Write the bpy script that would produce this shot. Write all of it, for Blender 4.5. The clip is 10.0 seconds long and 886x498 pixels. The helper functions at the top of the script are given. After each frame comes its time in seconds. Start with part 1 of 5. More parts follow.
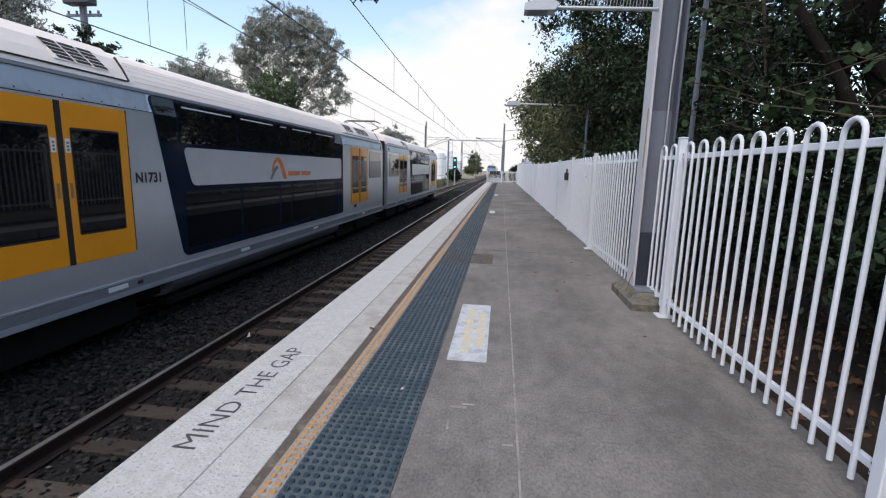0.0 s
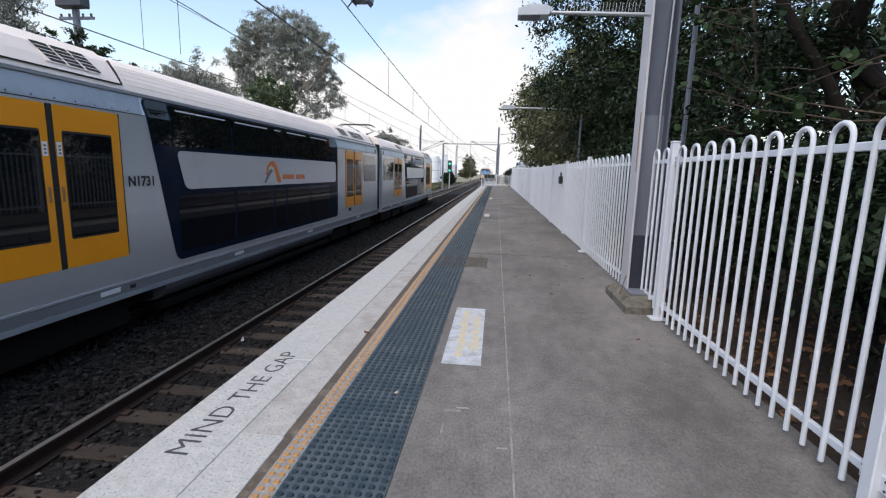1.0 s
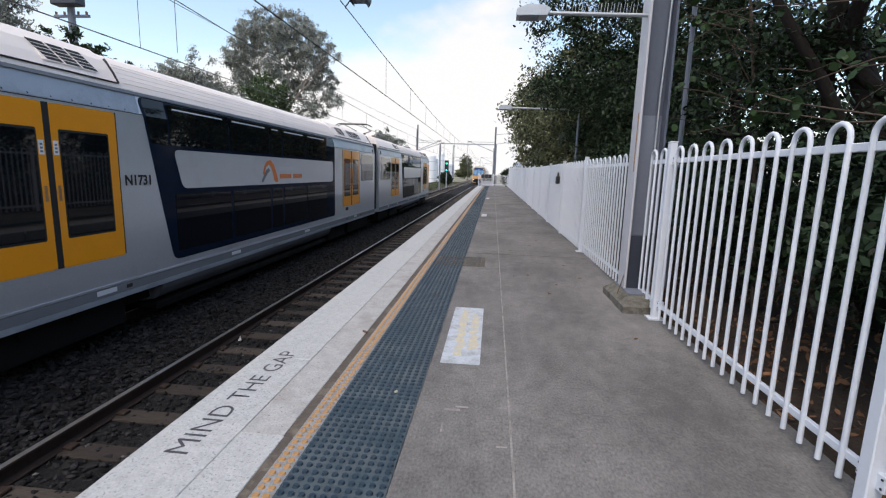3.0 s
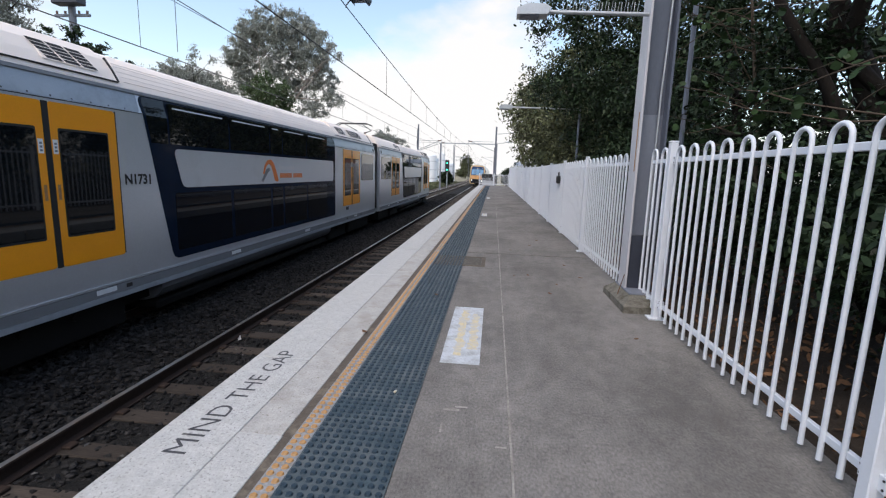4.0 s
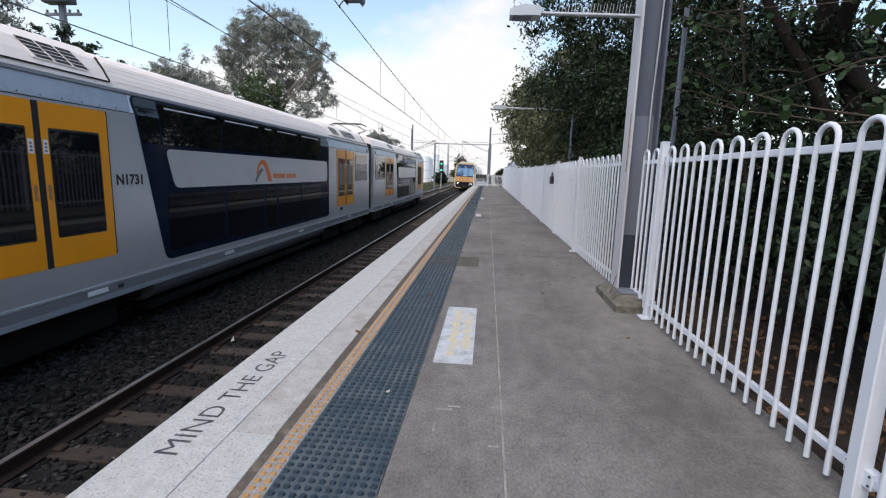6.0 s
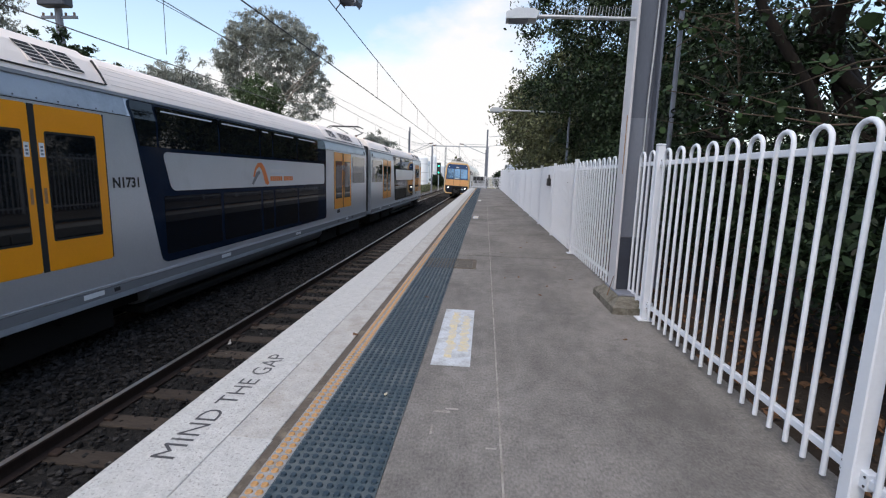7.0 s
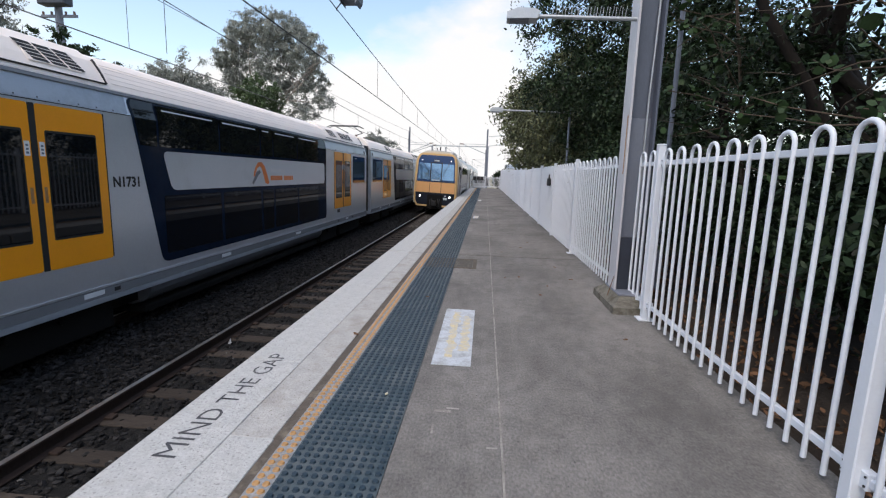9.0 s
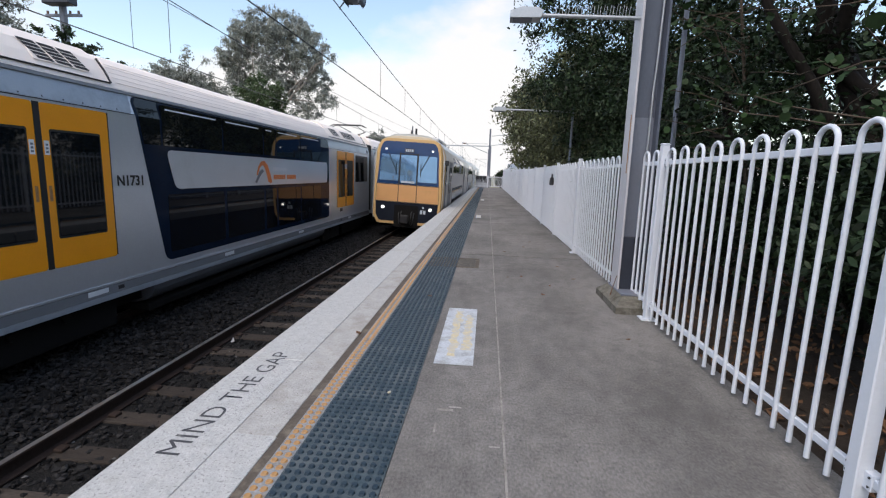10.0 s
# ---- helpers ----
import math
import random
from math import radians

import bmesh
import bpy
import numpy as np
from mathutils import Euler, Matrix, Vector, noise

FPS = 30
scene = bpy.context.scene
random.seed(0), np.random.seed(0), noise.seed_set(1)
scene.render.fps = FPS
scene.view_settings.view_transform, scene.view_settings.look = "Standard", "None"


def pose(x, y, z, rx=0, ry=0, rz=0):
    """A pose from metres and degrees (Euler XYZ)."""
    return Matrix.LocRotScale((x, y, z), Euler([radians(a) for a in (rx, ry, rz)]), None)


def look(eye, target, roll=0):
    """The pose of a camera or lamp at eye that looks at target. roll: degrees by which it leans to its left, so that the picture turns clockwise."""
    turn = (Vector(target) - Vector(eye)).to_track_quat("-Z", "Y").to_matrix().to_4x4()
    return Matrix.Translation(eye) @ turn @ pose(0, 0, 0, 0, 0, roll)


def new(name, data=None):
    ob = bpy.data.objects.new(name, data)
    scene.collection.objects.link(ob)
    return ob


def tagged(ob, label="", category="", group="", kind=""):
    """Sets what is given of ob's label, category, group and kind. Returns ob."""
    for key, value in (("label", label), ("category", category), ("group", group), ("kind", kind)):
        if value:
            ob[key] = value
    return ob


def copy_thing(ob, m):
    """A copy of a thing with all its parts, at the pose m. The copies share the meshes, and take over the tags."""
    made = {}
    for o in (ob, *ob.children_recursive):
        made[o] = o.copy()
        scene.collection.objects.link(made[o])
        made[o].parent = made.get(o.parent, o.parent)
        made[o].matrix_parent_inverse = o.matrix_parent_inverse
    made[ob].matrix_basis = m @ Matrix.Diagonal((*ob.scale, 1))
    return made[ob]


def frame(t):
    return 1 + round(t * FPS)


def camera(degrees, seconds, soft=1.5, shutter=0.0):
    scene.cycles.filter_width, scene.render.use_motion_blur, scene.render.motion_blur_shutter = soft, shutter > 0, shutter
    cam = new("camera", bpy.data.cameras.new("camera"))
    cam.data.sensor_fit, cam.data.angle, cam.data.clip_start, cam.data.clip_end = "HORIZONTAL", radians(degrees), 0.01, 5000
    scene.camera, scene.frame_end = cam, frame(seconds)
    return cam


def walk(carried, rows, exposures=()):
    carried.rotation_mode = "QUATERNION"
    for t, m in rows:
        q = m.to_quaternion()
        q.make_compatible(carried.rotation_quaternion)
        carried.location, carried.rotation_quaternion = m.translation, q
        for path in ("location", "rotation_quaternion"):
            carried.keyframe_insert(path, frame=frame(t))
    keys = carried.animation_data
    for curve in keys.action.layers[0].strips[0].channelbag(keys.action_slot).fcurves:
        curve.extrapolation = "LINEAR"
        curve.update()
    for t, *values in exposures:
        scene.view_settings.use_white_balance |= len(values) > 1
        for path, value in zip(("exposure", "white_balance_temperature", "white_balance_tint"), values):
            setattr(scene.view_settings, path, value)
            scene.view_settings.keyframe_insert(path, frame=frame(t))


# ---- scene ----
PATH = [
    (0, (0.0, 0.0, 1.45), (-0.236, 1.957, 1.109), 1.6),
    (0.5, (0.008, -0.001, 1.452), (-0.218, 1.958, 1.118), 1.6),
    (1, (0.006, -0.004, 1.452), (-0.209, 1.957, 1.126), 1.6),
    (1.5, (-0.001, -0.012, 1.454), (-0.203, 1.951, 1.129), 1.6),
    (2, (-0.006, -0.014, 1.451), (-0.203, 1.95, 1.127), 1.7),
    (2.5, (-0.014, -0.017, 1.451), (-0.213, 1.947, 1.126), 1.7),
    (4, (-0.007, 0.0, 1.447), (-0.21, 1.962, 1.119), 1.8),
    (4.5, (-0.007, -0.004, 1.449), (-0.206, 1.959, 1.121), 1.9),
    (5, (-0.007, -0.005, 1.447), (-0.198, 1.959, 1.119), 1.9),
    (5.5, (-0.001, -0.008, 1.446), (-0.185, 1.957, 1.118), 1.9),
    (7, (0.008, -0.014, 1.449), (-0.161, 1.954, 1.133), 1.7),
    (7.5, (0.002, -0.016, 1.448), (-0.16, 1.953, 1.135), 1.8),
    (8, (0.003, -0.011, 1.446), (-0.16, 1.958, 1.134), 1.8),
    (8.5, (0.002, -0.015, 1.446), (-0.164, 1.953, 1.132), 1.8),
    (9, (0.0, -0.017, 1.449), (-0.168, 1.951, 1.132), 1.8),
    (9.5, (0.0, -0.02, 1.448), (-0.172, 1.947, 1.131), 1.9),
    (10, (-0.003, -0.02, 1.447), (-0.181, 1.947, 1.127), 1.9),
]
cam = camera(87.4, 10.0, soft=1.2)
walk(cam, [(t, look(e, g, r)) for t, e, g, r in PATH])

# ---- plan, in metres: x across the platform, y along it, z up from its surface ----
EDGE = -1.76          # platform edge
FENCE = 1.743         # line of the white fence
RAIL = -1.18          # top of rails
NEAR, FAR = -3.38, -7.14   # centre lines of the two tracks
BED = -1.365          # ballast surface

# ---- light ----
SUN_EL, SUN_AZ = 57, 202
scene.view_settings.exposure = 0.36
world = bpy.data.worlds.new("sky")
scene.world = world
world.use_nodes = True
wn, wl = world.node_tree.nodes, world.node_tree.links
wn.clear()
w_out, w_bg = wn.new("ShaderNodeOutputWorld"), wn.new("ShaderNodeBackground")
w_sky = wn.new("ShaderNodeTexSky")
w_sky.sky_type, w_sky.sun_disc = "NISHITA", False
w_sky.sun_elevation, w_sky.sun_rotation = radians(SUN_EL), radians(SUN_AZ)
w_sky.air_density, w_sky.dust_density, w_sky.ozone_density = 1.0, 1.5, 1.0
w_gain = wn.new("ShaderNodeMix")
w_gain.data_type, w_gain.blend_type = "RGBA", "MULTIPLY"
w_gain.inputs["Factor"].default_value = 1.0
w_gain.inputs["B"].default_value = (2.5, 2.32, 2.1, 1)
w_co, w_map = wn.new("ShaderNodeTexCoord"), wn.new("ShaderNodeMapping")
w_map.inputs["Scale"].default_value = (1.0, 1.0, 1.9)
w_map.inputs["Location"].default_value = (0.3, 0.0, 0.35)
w_noise = wn.new("ShaderNodeTexNoise")
w_noise.inputs["Scale"].default_value, w_noise.inputs["Detail"].default_value = 2.1, 9.0
w_noise.inputs["Roughness"].default_value = 0.52
w_dot, w_blob, w_sum = wn.new("ShaderNodeVectorMath"), wn.new("ShaderNodeMapRange"), wn.new("ShaderNodeMath")
w_dot.operation, w_dot.inputs[1].default_value = "DOT_PRODUCT", (-0.11, 0.966, 0.235)
w_blob.inputs["From Min"].default_value, w_blob.inputs["From Max"].default_value = 0.972, 0.993
w_blob.inputs["To Min"].default_value, w_blob.inputs["To Max"].default_value = 0.0, 0.075
w_xyz, w_low, w_add = wn.new("ShaderNodeSeparateXYZ"), wn.new("ShaderNodeMapRange"), wn.new("ShaderNodeMath")
w_low.inputs["From Min"].default_value, w_low.inputs["From Max"].default_value = 0.04, 0.3
w_low.inputs["To Min"].default_value, w_low.inputs["To Max"].default_value = 0.13, -0.11
w_ramp = wn.new("ShaderNodeValToRGB")
w_ramp.color_ramp.elements[0].position, w_ramp.color_ramp.elements[1].position = 0.47, 0.58
w_mix = wn.new("ShaderNodeMix")
w_mix.data_type = "RGBA"
w_mix.inputs["B"].default_value = (7.9, 7.75, 7.75, 1)
wl.new(w_co.outputs["Generated"], w_map.inputs["Vector"])
wl.new(w_map.outputs["Vector"], w_noise.inputs["Vector"])
wl.new(w_co.outputs["Generated"], w_dot.inputs[0])
wl.new(w_dot.outputs["Value"], w_blob.inputs["Value"])
wl.new(w_co.outputs["Generated"], w_xyz.inputs["Vector"])
wl.new(w_xyz.outputs["Z"], w_low.inputs["Value"])
wl.new(w_noise.outputs["Fac"], w_sum.inputs[0])
wl.new(w_blob.outputs["Result"], w_sum.inputs[1])
wl.new(w_sum.outputs[0], w_add.inputs[0])
wl.new(w_low.outputs["Result"], w_add.inputs[1])
wl.new(w_add.outputs[0], w_ramp.inputs["Fac"])
wl.new(w_sky.outputs["Color"], w_gain.inputs["A"])
wl.new(w_gain.outputs["Result"], w_mix.inputs["A"])
wl.new(w_ramp.outputs["Color"], w_mix.inputs["Factor"])
wl.new(w_mix.outputs["Result"], w_bg.inputs["Color"])
w_bg.inputs["Strength"].default_value = 0.1
wl.new(w_bg.outputs["Background"], w_out.inputs["Surface"])

sun = new("sun", bpy.data.lights.new("sun", "SUN"))
sun.data.energy, sun.data.angle, sun.data.color = 1.15, radians(34), (1.0, 0.93, 0.86)
az, el = radians(SUN_AZ), radians(SUN_EL)
sun.matrix_world = look((20 * math.sin(az) * math.cos(el), 20 * math.cos(az) * math.cos(el), 20 * math.sin(el)), (0, 0, 0))


# ---- materials ----
def material(name, colour, rough=0.6, metal=0.0, vary=0.25, scale=6.0, fine=60.0, bump=0.15, spec=0.5,
             second=None, amount=0.5, islands=0.0, objects=0.0, stretch=(1, 1, 1), coat=0.0, emit=0.0, depth=0.01, speck=None, speck_scale=150.0, speck_at=0.64, coarse=0.5, wide=0.0, stain=None, ior=1.5):
    """A surface whose colour, gloss and relief vary at two scales. second: the colour of stains, amount: how much of them."""
    m = bpy.data.materials.new(name)
    m.use_nodes = True
    n, l = m.node_tree.nodes, m.node_tree.links
    b = n["Principled BSDF"]
    b.inputs["Roughness"].default_value, b.inputs["Metallic"].default_value = rough, metal
    spec = min(spec, 0.12) if rough >= 0.75 else spec
    b.inputs["Specular IOR Level"].default_value, b.inputs["Coat Weight"].default_value = spec, coat
    b.inputs["IOR"].default_value = ior
    co, mp = n.new("ShaderNodeTexCoord"), n.new("ShaderNodeMapping")
    mp.inputs["Scale"].default_value = stretch
    l.new(co.outputs["Object"], mp.inputs["Vector"])
    big, small = n.new("ShaderNodeTexNoise"), n.new("ShaderNodeTexNoise")
    for node, s, d in ((big, scale, 6), (small, fine, 4)):
        node.inputs["Scale"].default_value, node.inputs["Detail"].default_value = s, d
        node.inputs["Roughness"].default_value = 0.62
        l.new(mp.outputs["Vector"], node.inputs["Vector"])
    c0 = tuple(c * (1 - vary) for c in colour) + (1,)
    c1 = tuple(min(1, c * (1 + vary)) for c in colour) + (1,)
    ramp = n.new("ShaderNodeValToRGB")
    ramp.color_ramp.elements[0].position, ramp.color_ramp.elements[1].position = 0.32, 0.68
    ramp.color_ramp.elements[0].color, ramp.color_ramp.elements[1].color = c0, c1
    add = n.new("ShaderNodeMath")
    add.operation = "MULTIPLY_ADD"
    add.inputs[1].default_value = coarse
    half = n.new("ShaderNodeMath")
    half.operation = "MULTIPLY"
    half.inputs[1].default_value = 1 - coarse
    l.new(small.outputs["Fac"], half.inputs[0])
    l.new(big.outputs["Fac"], add.inputs[0])
    l.new(half.outputs[0], add.inputs[2])
    l.new(add.outputs[0], ramp.inputs["Fac"])
    out = ramp.outputs["Color"]
    if second:
        st, sr = n.new("ShaderNodeTexNoise"), n.new("ShaderNodeValToRGB")
        st.inputs["Scale"].default_value, st.inputs["Detail"].default_value = scale * 0.45, 8
        st.inputs["Roughness"].default_value = 0.7
        l.new(mp.outputs["Vector"], st.inputs["Vector"])
        sr.color_ramp.elements[0].position, sr.color_ramp.elements[1].position = 0.62 - 0.25 * amount, 0.80 - 0.2 * amount
        l.new(st.outputs["Fac"], sr.inputs["Fac"])
        mix = n.new("ShaderNodeMix")
        mix.data_type = "RGBA"
        mix.inputs["B"].default_value = (*second, 1)
        l.new(sr.outputs["Color"], mix.inputs["Factor"])
        l.new(out, mix.inputs["A"])
        out = mix.outputs["Result"]
    if wide:
        wn2, wr2 = n.new("ShaderNodeTexNoise"), n.new("ShaderNodeMapRange")
        wn2.inputs["Scale"].default_value, wn2.inputs["Detail"].default_value = 0.9, 7
        l.new(mp.outputs["Vector"], wn2.inputs["Vector"])
        wr2.inputs["From Min"].default_value, wr2.inputs["From Max"].default_value = 0.3, 0.7
        wr2.inputs["To Min"].default_value, wr2.inputs["To Max"].default_value = 1 - wide, 1 + wide
        l.new(wn2.outputs["Fac"], wr2.inputs["Value"])
        tint = n.new("ShaderNodeHueSaturation")
        l.new(wr2.outputs["Result"], tint.inputs["Value"])
        l.new(out, tint.inputs["Color"])
        out = tint.outputs["Color"]
    if stain:
        so, sn, sm = n.new("ShaderNodeTexNoise"), n.new("ShaderNodeTexNoise"), n.new("ShaderNodeMath")
        for node, s, d, rgh in ((so, 1.1, 3, 0.5), (sn, 9.0, 9, 0.75)):
            node.inputs["Scale"].default_value, node.inputs["Detail"].default_value, node.inputs["Roughness"].default_value = s, d, rgh
            l.new(co.outputs["Object"], node.inputs["Vector"])
        sm.operation = "ADD"
        l.new(so.outputs["Fac"], sm.inputs[0])
        l.new(sn.outputs["Fac"], sm.inputs[1])
        half2 = n.new("ShaderNodeMapRange")
        half2.inputs["From Min"].default_value, half2.inputs["From Max"].default_value, half2.inputs["To Max"].default_value = 1.0, 1.35, 0.75
        l.new(sm.outputs[0], half2.inputs["Value"])
        mix = n.new("ShaderNodeMix")
        mix.data_type = "RGBA"
        mix.inputs["B"].default_value = (*stain, 1)
        l.new(half2.outputs["Result"], mix.inputs["Factor"])
        l.new(out, mix.inputs["A"])
        out = mix.outputs["Result"]
    if speck:
        sp, pr = n.new("ShaderNodeTexNoise"), n.new("ShaderNodeValToRGB")
        sp.inputs["Scale"].default_value, sp.inputs["Detail"].default_value = speck_scale, 3
        l.new(mp.outputs["Vector"], sp.inputs["Vector"])
        pr.color_ramp.elements[0].position, pr.color_ramp.elements[1].position = speck_at, speck_at + 0.05
        l.new(sp.outputs["Fac"], pr.inputs["Fac"])
        mix = n.new("ShaderNodeMix")
        mix.data_type = "RGBA"
        mix.inputs["B"].default_value = (*speck, 1)
        l.new(pr.outputs["Color"], mix.inputs["Factor"])
        l.new(out, mix.inputs["A"])
        out = mix.outputs["Result"]
    if islands or objects:
        hsv = n.new("ShaderNodeHueSaturation")
        src = n.new("ShaderNodeNewGeometry").outputs["Random Per Island"] if islands else n.new("ShaderNodeObjectInfo").outputs["Random"]
        rng = n.new("ShaderNodeMapRange")
        spread = islands or objects
        rng.inputs["To Min"].default_value, rng.inputs["To Max"].default_value = 1 - spread, 1 + spread
        l.new(src, rng.inputs["Value"])
        l.new(rng.outputs["Result"], hsv.inputs["Value"])
        l.new(out, hsv.inputs["Color"])
        out = hsv.outputs["Color"]
    l.new(out, b.inputs["Base Color"])
    if bump:
        bp = n.new("ShaderNodeBump")
        bp.inputs["Strength"].default_value, bp.inputs["Distance"].default_value = bump, depth
        l.new(small.outputs["Fac"], bp.inputs["Height"])
        l.new(bp.outputs["Normal"], b.inputs["Normal"])
    rr = n.new("ShaderNodeMapRange")
    rr.inputs["To Min"].default_value, rr.inputs["To Max"].default_value = max(0.02, rough * 0.8), min(1, rough * 1.2)
    l.new(big.outputs["Fac"], rr.inputs["Value"])
    l.new(rr.outputs["Result"], b.inputs["Roughness"])
    if emit:
        b.inputs["Emission Color"].default_value, b.inputs["Emission Strength"].default_value = (*colour, 1), emit
    return m


M_CONC = material("platform concrete", (0.172, 0.163, 0.152), 0.85, vary=0.42, scale=7, fine=70, bump=0.6, second=(0.21, 0.2, 0.187), amount=0.2, speck=(0.06, 0.066, 0.06), speck_scale=75, speck_at=0.685, coarse=0.4, wide=0.3, stain=(0.09, 0.086, 0.08), stretch=(1, 0.6, 1))
M_SEAL = material("pale joint sealant", (0.29, 0.275, 0.25), 0.8, vary=0.3, scale=12, second=(0.15, 0.14, 0.12), amount=0.6)
M_CONC_DARK = material("joint dirt", (0.09, 0.085, 0.075), 0.9, scale=8)
M_WHITE_LINE = material("worn white edge paint", (0.43, 0.43, 0.415), 0.7, vary=0.2, scale=14, fine=60, bump=0.5, second=(0.36, 0.35, 0.32), amount=0.25, speck=(0.29, 0.285, 0.275), speck_scale=62, speck_at=0.6)
M_WHITE_OLD = material("dirty white edge paint", (0.385, 0.378, 0.36), 0.8, vary=0.25, scale=7, fine=60, bump=0.5, second=(0.3, 0.28, 0.25), amount=0.5, speck=(0.22, 0.2, 0.18), speck_scale=40, speck_at=0.65)
M_TEXT = material("dark lettering paint", (0.05, 0.05, 0.055), 0.7, scale=30, second=(0.3, 0.3, 0.28), amount=0.25)
M_TACTILE = material("blue-grey tactile rubber", (0.036, 0.056, 0.067), 0.6, vary=0.5, scale=7, fine=60, second=(0.095, 0.108, 0.112), amount=0.72)
M_DOME = material("blue-grey tactile stud", (0.009, 0.024, 0.038), 0.5, vary=0.35, scale=12, second=(0.04, 0.058, 0.07), amount=0.3)
M_YDOT = material("worn yellow stud", (0.42, 0.21, 0.055), 0.6, vary=0.35, scale=3, second=(0.27, 0.21, 0.14), amount=0.75)
M_BAND = material("grimy brown band", (0.1, 0.085, 0.07), 0.85, scale=14, second=(0.2, 0.17, 0.13), amount=0.4)
M_DOTBASE = material("pale worn stud strip", (0.25, 0.255, 0.26), 0.8, vary=0.35, scale=18, second=(0.22, 0.17, 0.11), amount=0.4)
M_TAPE = material("scuffed pale patch paint", (0.44, 0.47, 0.5), 0.7, vary=0.25, scale=14, second=(0.26, 0.26, 0.25), amount=0.5)
M_TAPE_Y = material("scuffed cream patch paint", (0.55, 0.47, 0.29), 0.7, vary=0.2, scale=24, second=(0.42, 0.43, 0.43), amount=0.85)
M_FENCE = material("white powder-coated steel", (0.63, 0.66, 0.71), 0.4, vary=0.04, scale=3, bump=0.04)
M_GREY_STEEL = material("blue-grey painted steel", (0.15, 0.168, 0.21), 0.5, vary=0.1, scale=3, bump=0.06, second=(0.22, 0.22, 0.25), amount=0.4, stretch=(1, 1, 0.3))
# one column, two tones: shaded web darkened, flange towards the open sky lightened
M_COLUMN_SHADED = material("blue-grey column paint, recess shade included", (0.085, 0.098, 0.13), 0.45, vary=0.12, scale=3, bump=0.05, second=(0.12, 0.13, 0.16), amount=0.35, stretch=(1, 1, 0.3))
M_FLANGE = material("pale worn flange paint, open-side light included", (0.47, 0.47, 0.49), 0.55, vary=0.12, scale=3, second=(0.36, 0.35, 0.35), amount=0.45, stretch=(1, 1, 0.3))
M_CASING = material("dark navy casing", (0.03, 0.035, 0.05), 0.5, scale=4)
M_GALV = material("galvanised steel", (0.42, 0.44, 0.46), 0.45, 0.6, vary=0.12, scale=8, bump=0.05)
M_RUST = material("rusty stain", (0.36, 0.2, 0.1), 0.85, vary=0.3, scale=30)
M_PLINTH = material("mossy concrete plinth", (0.17, 0.158, 0.135), 0.9, vary=0.4, scale=14, bump=0.6, second=(0.075, 0.07, 0.052), amount=0.8)
M_HATCH = material("worn cover cement", (0.125, 0.115, 0.1), 0.85, vary=0.4, scale=30)
M_SILVER = material("brushed silver train paint", (0.67, 0.7, 0.745), 0.3, 0.66, vary=0.05, scale=1.2, fine=30, bump=0.02, second=(0.56, 0.58, 0.61), amount=0.3)
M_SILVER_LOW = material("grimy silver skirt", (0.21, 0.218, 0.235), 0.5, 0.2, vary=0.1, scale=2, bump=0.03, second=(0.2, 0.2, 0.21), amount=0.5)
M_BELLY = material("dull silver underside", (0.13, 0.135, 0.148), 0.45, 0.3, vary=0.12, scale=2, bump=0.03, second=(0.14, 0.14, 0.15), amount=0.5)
# skirt strip's colour; above the doors it paints shade onto the silver side
M_CANT = material("blue-grey skirt strip and upper side shade", (0.4, 0.44, 0.49), 0.35, 0.35, vary=0.08, scale=1.4, bump=0.02, second=(0.24, 0.27, 0.31), amount=0.4)
M_ROOF = material("cream white roof", (0.92, 0.82, 0.735), 0.5, vary=0.03, scale=1.5, bump=0.02, second=(0.78, 0.69, 0.62), amount=0.3)
M_YELLOW = material("amber yellow door paint", (0.88, 0.33, 0.006), 0.35, vary=0.06, scale=2, bump=0.02, coat=0.3)
M_BLACK = material("gloss black train band", (0.008, 0.015, 0.031), 0.07, vary=0.2, scale=2, bump=0.0, spec=0.5, ior=1.14)
M_GLASS = material("dark tinted window glass", (0.004, 0.006, 0.008), 0.02, vary=0.2, scale=1, bump=0.0, spec=0.5, ior=1.45)
M_LOWGLASS = material("dark lower-deck glass", (0.004, 0.006, 0.01), 0.02, vary=0.2, scale=1, bump=0.0, spec=0.5, ior=1.24)
M_DOORGLASS = material("dark door glass", (0.004, 0.006, 0.008), 0.03, vary=0.2, scale=1, bump=0.0, spec=0.6, ior=1.36)
M_RUBBER = material("black rubber seal", (0.012, 0.012, 0.013), 0.7, scale=10)
# soot colour lowered to near black for the shadow beneath the trains
M_UNDER = material("sooty underframe, shadow in its black", (0.01, 0.0095, 0.009), 0.85, scale=5)
M_ORANGE = material("orange emblem", (0.75, 0.2, 0.04), 0.45, scale=5, bump=0)
M_STICKER = material("white sticker", (0.75, 0.76, 0.78), 0.5, vary=0.05, scale=10, bump=0)
M_GREYTXT = material("grey lettering", (0.72, 0.73, 0.75), 0.5, vary=0.05, scale=10, bump=0)
M_RIB = material("roof groove", (0.74, 0.66, 0.6), 0.6, scale=8)
M_VENT = material("dark louvre", (0.022, 0.018, 0.017), 0.7, scale=10)
# near bed and stones: dark ballast with the standing train's shade painted in
M_BALLAST_SHADED = material("dark ballast bed, train shade included", (0.017, 0.0165, 0.016), 0.95, vary=0.5, scale=14, fine=45, bump=1.0, depth=0.03, second=(0.04, 0.038, 0.035), amount=0.4)
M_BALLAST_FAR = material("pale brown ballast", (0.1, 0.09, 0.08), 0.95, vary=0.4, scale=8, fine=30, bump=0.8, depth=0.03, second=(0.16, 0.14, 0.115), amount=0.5)
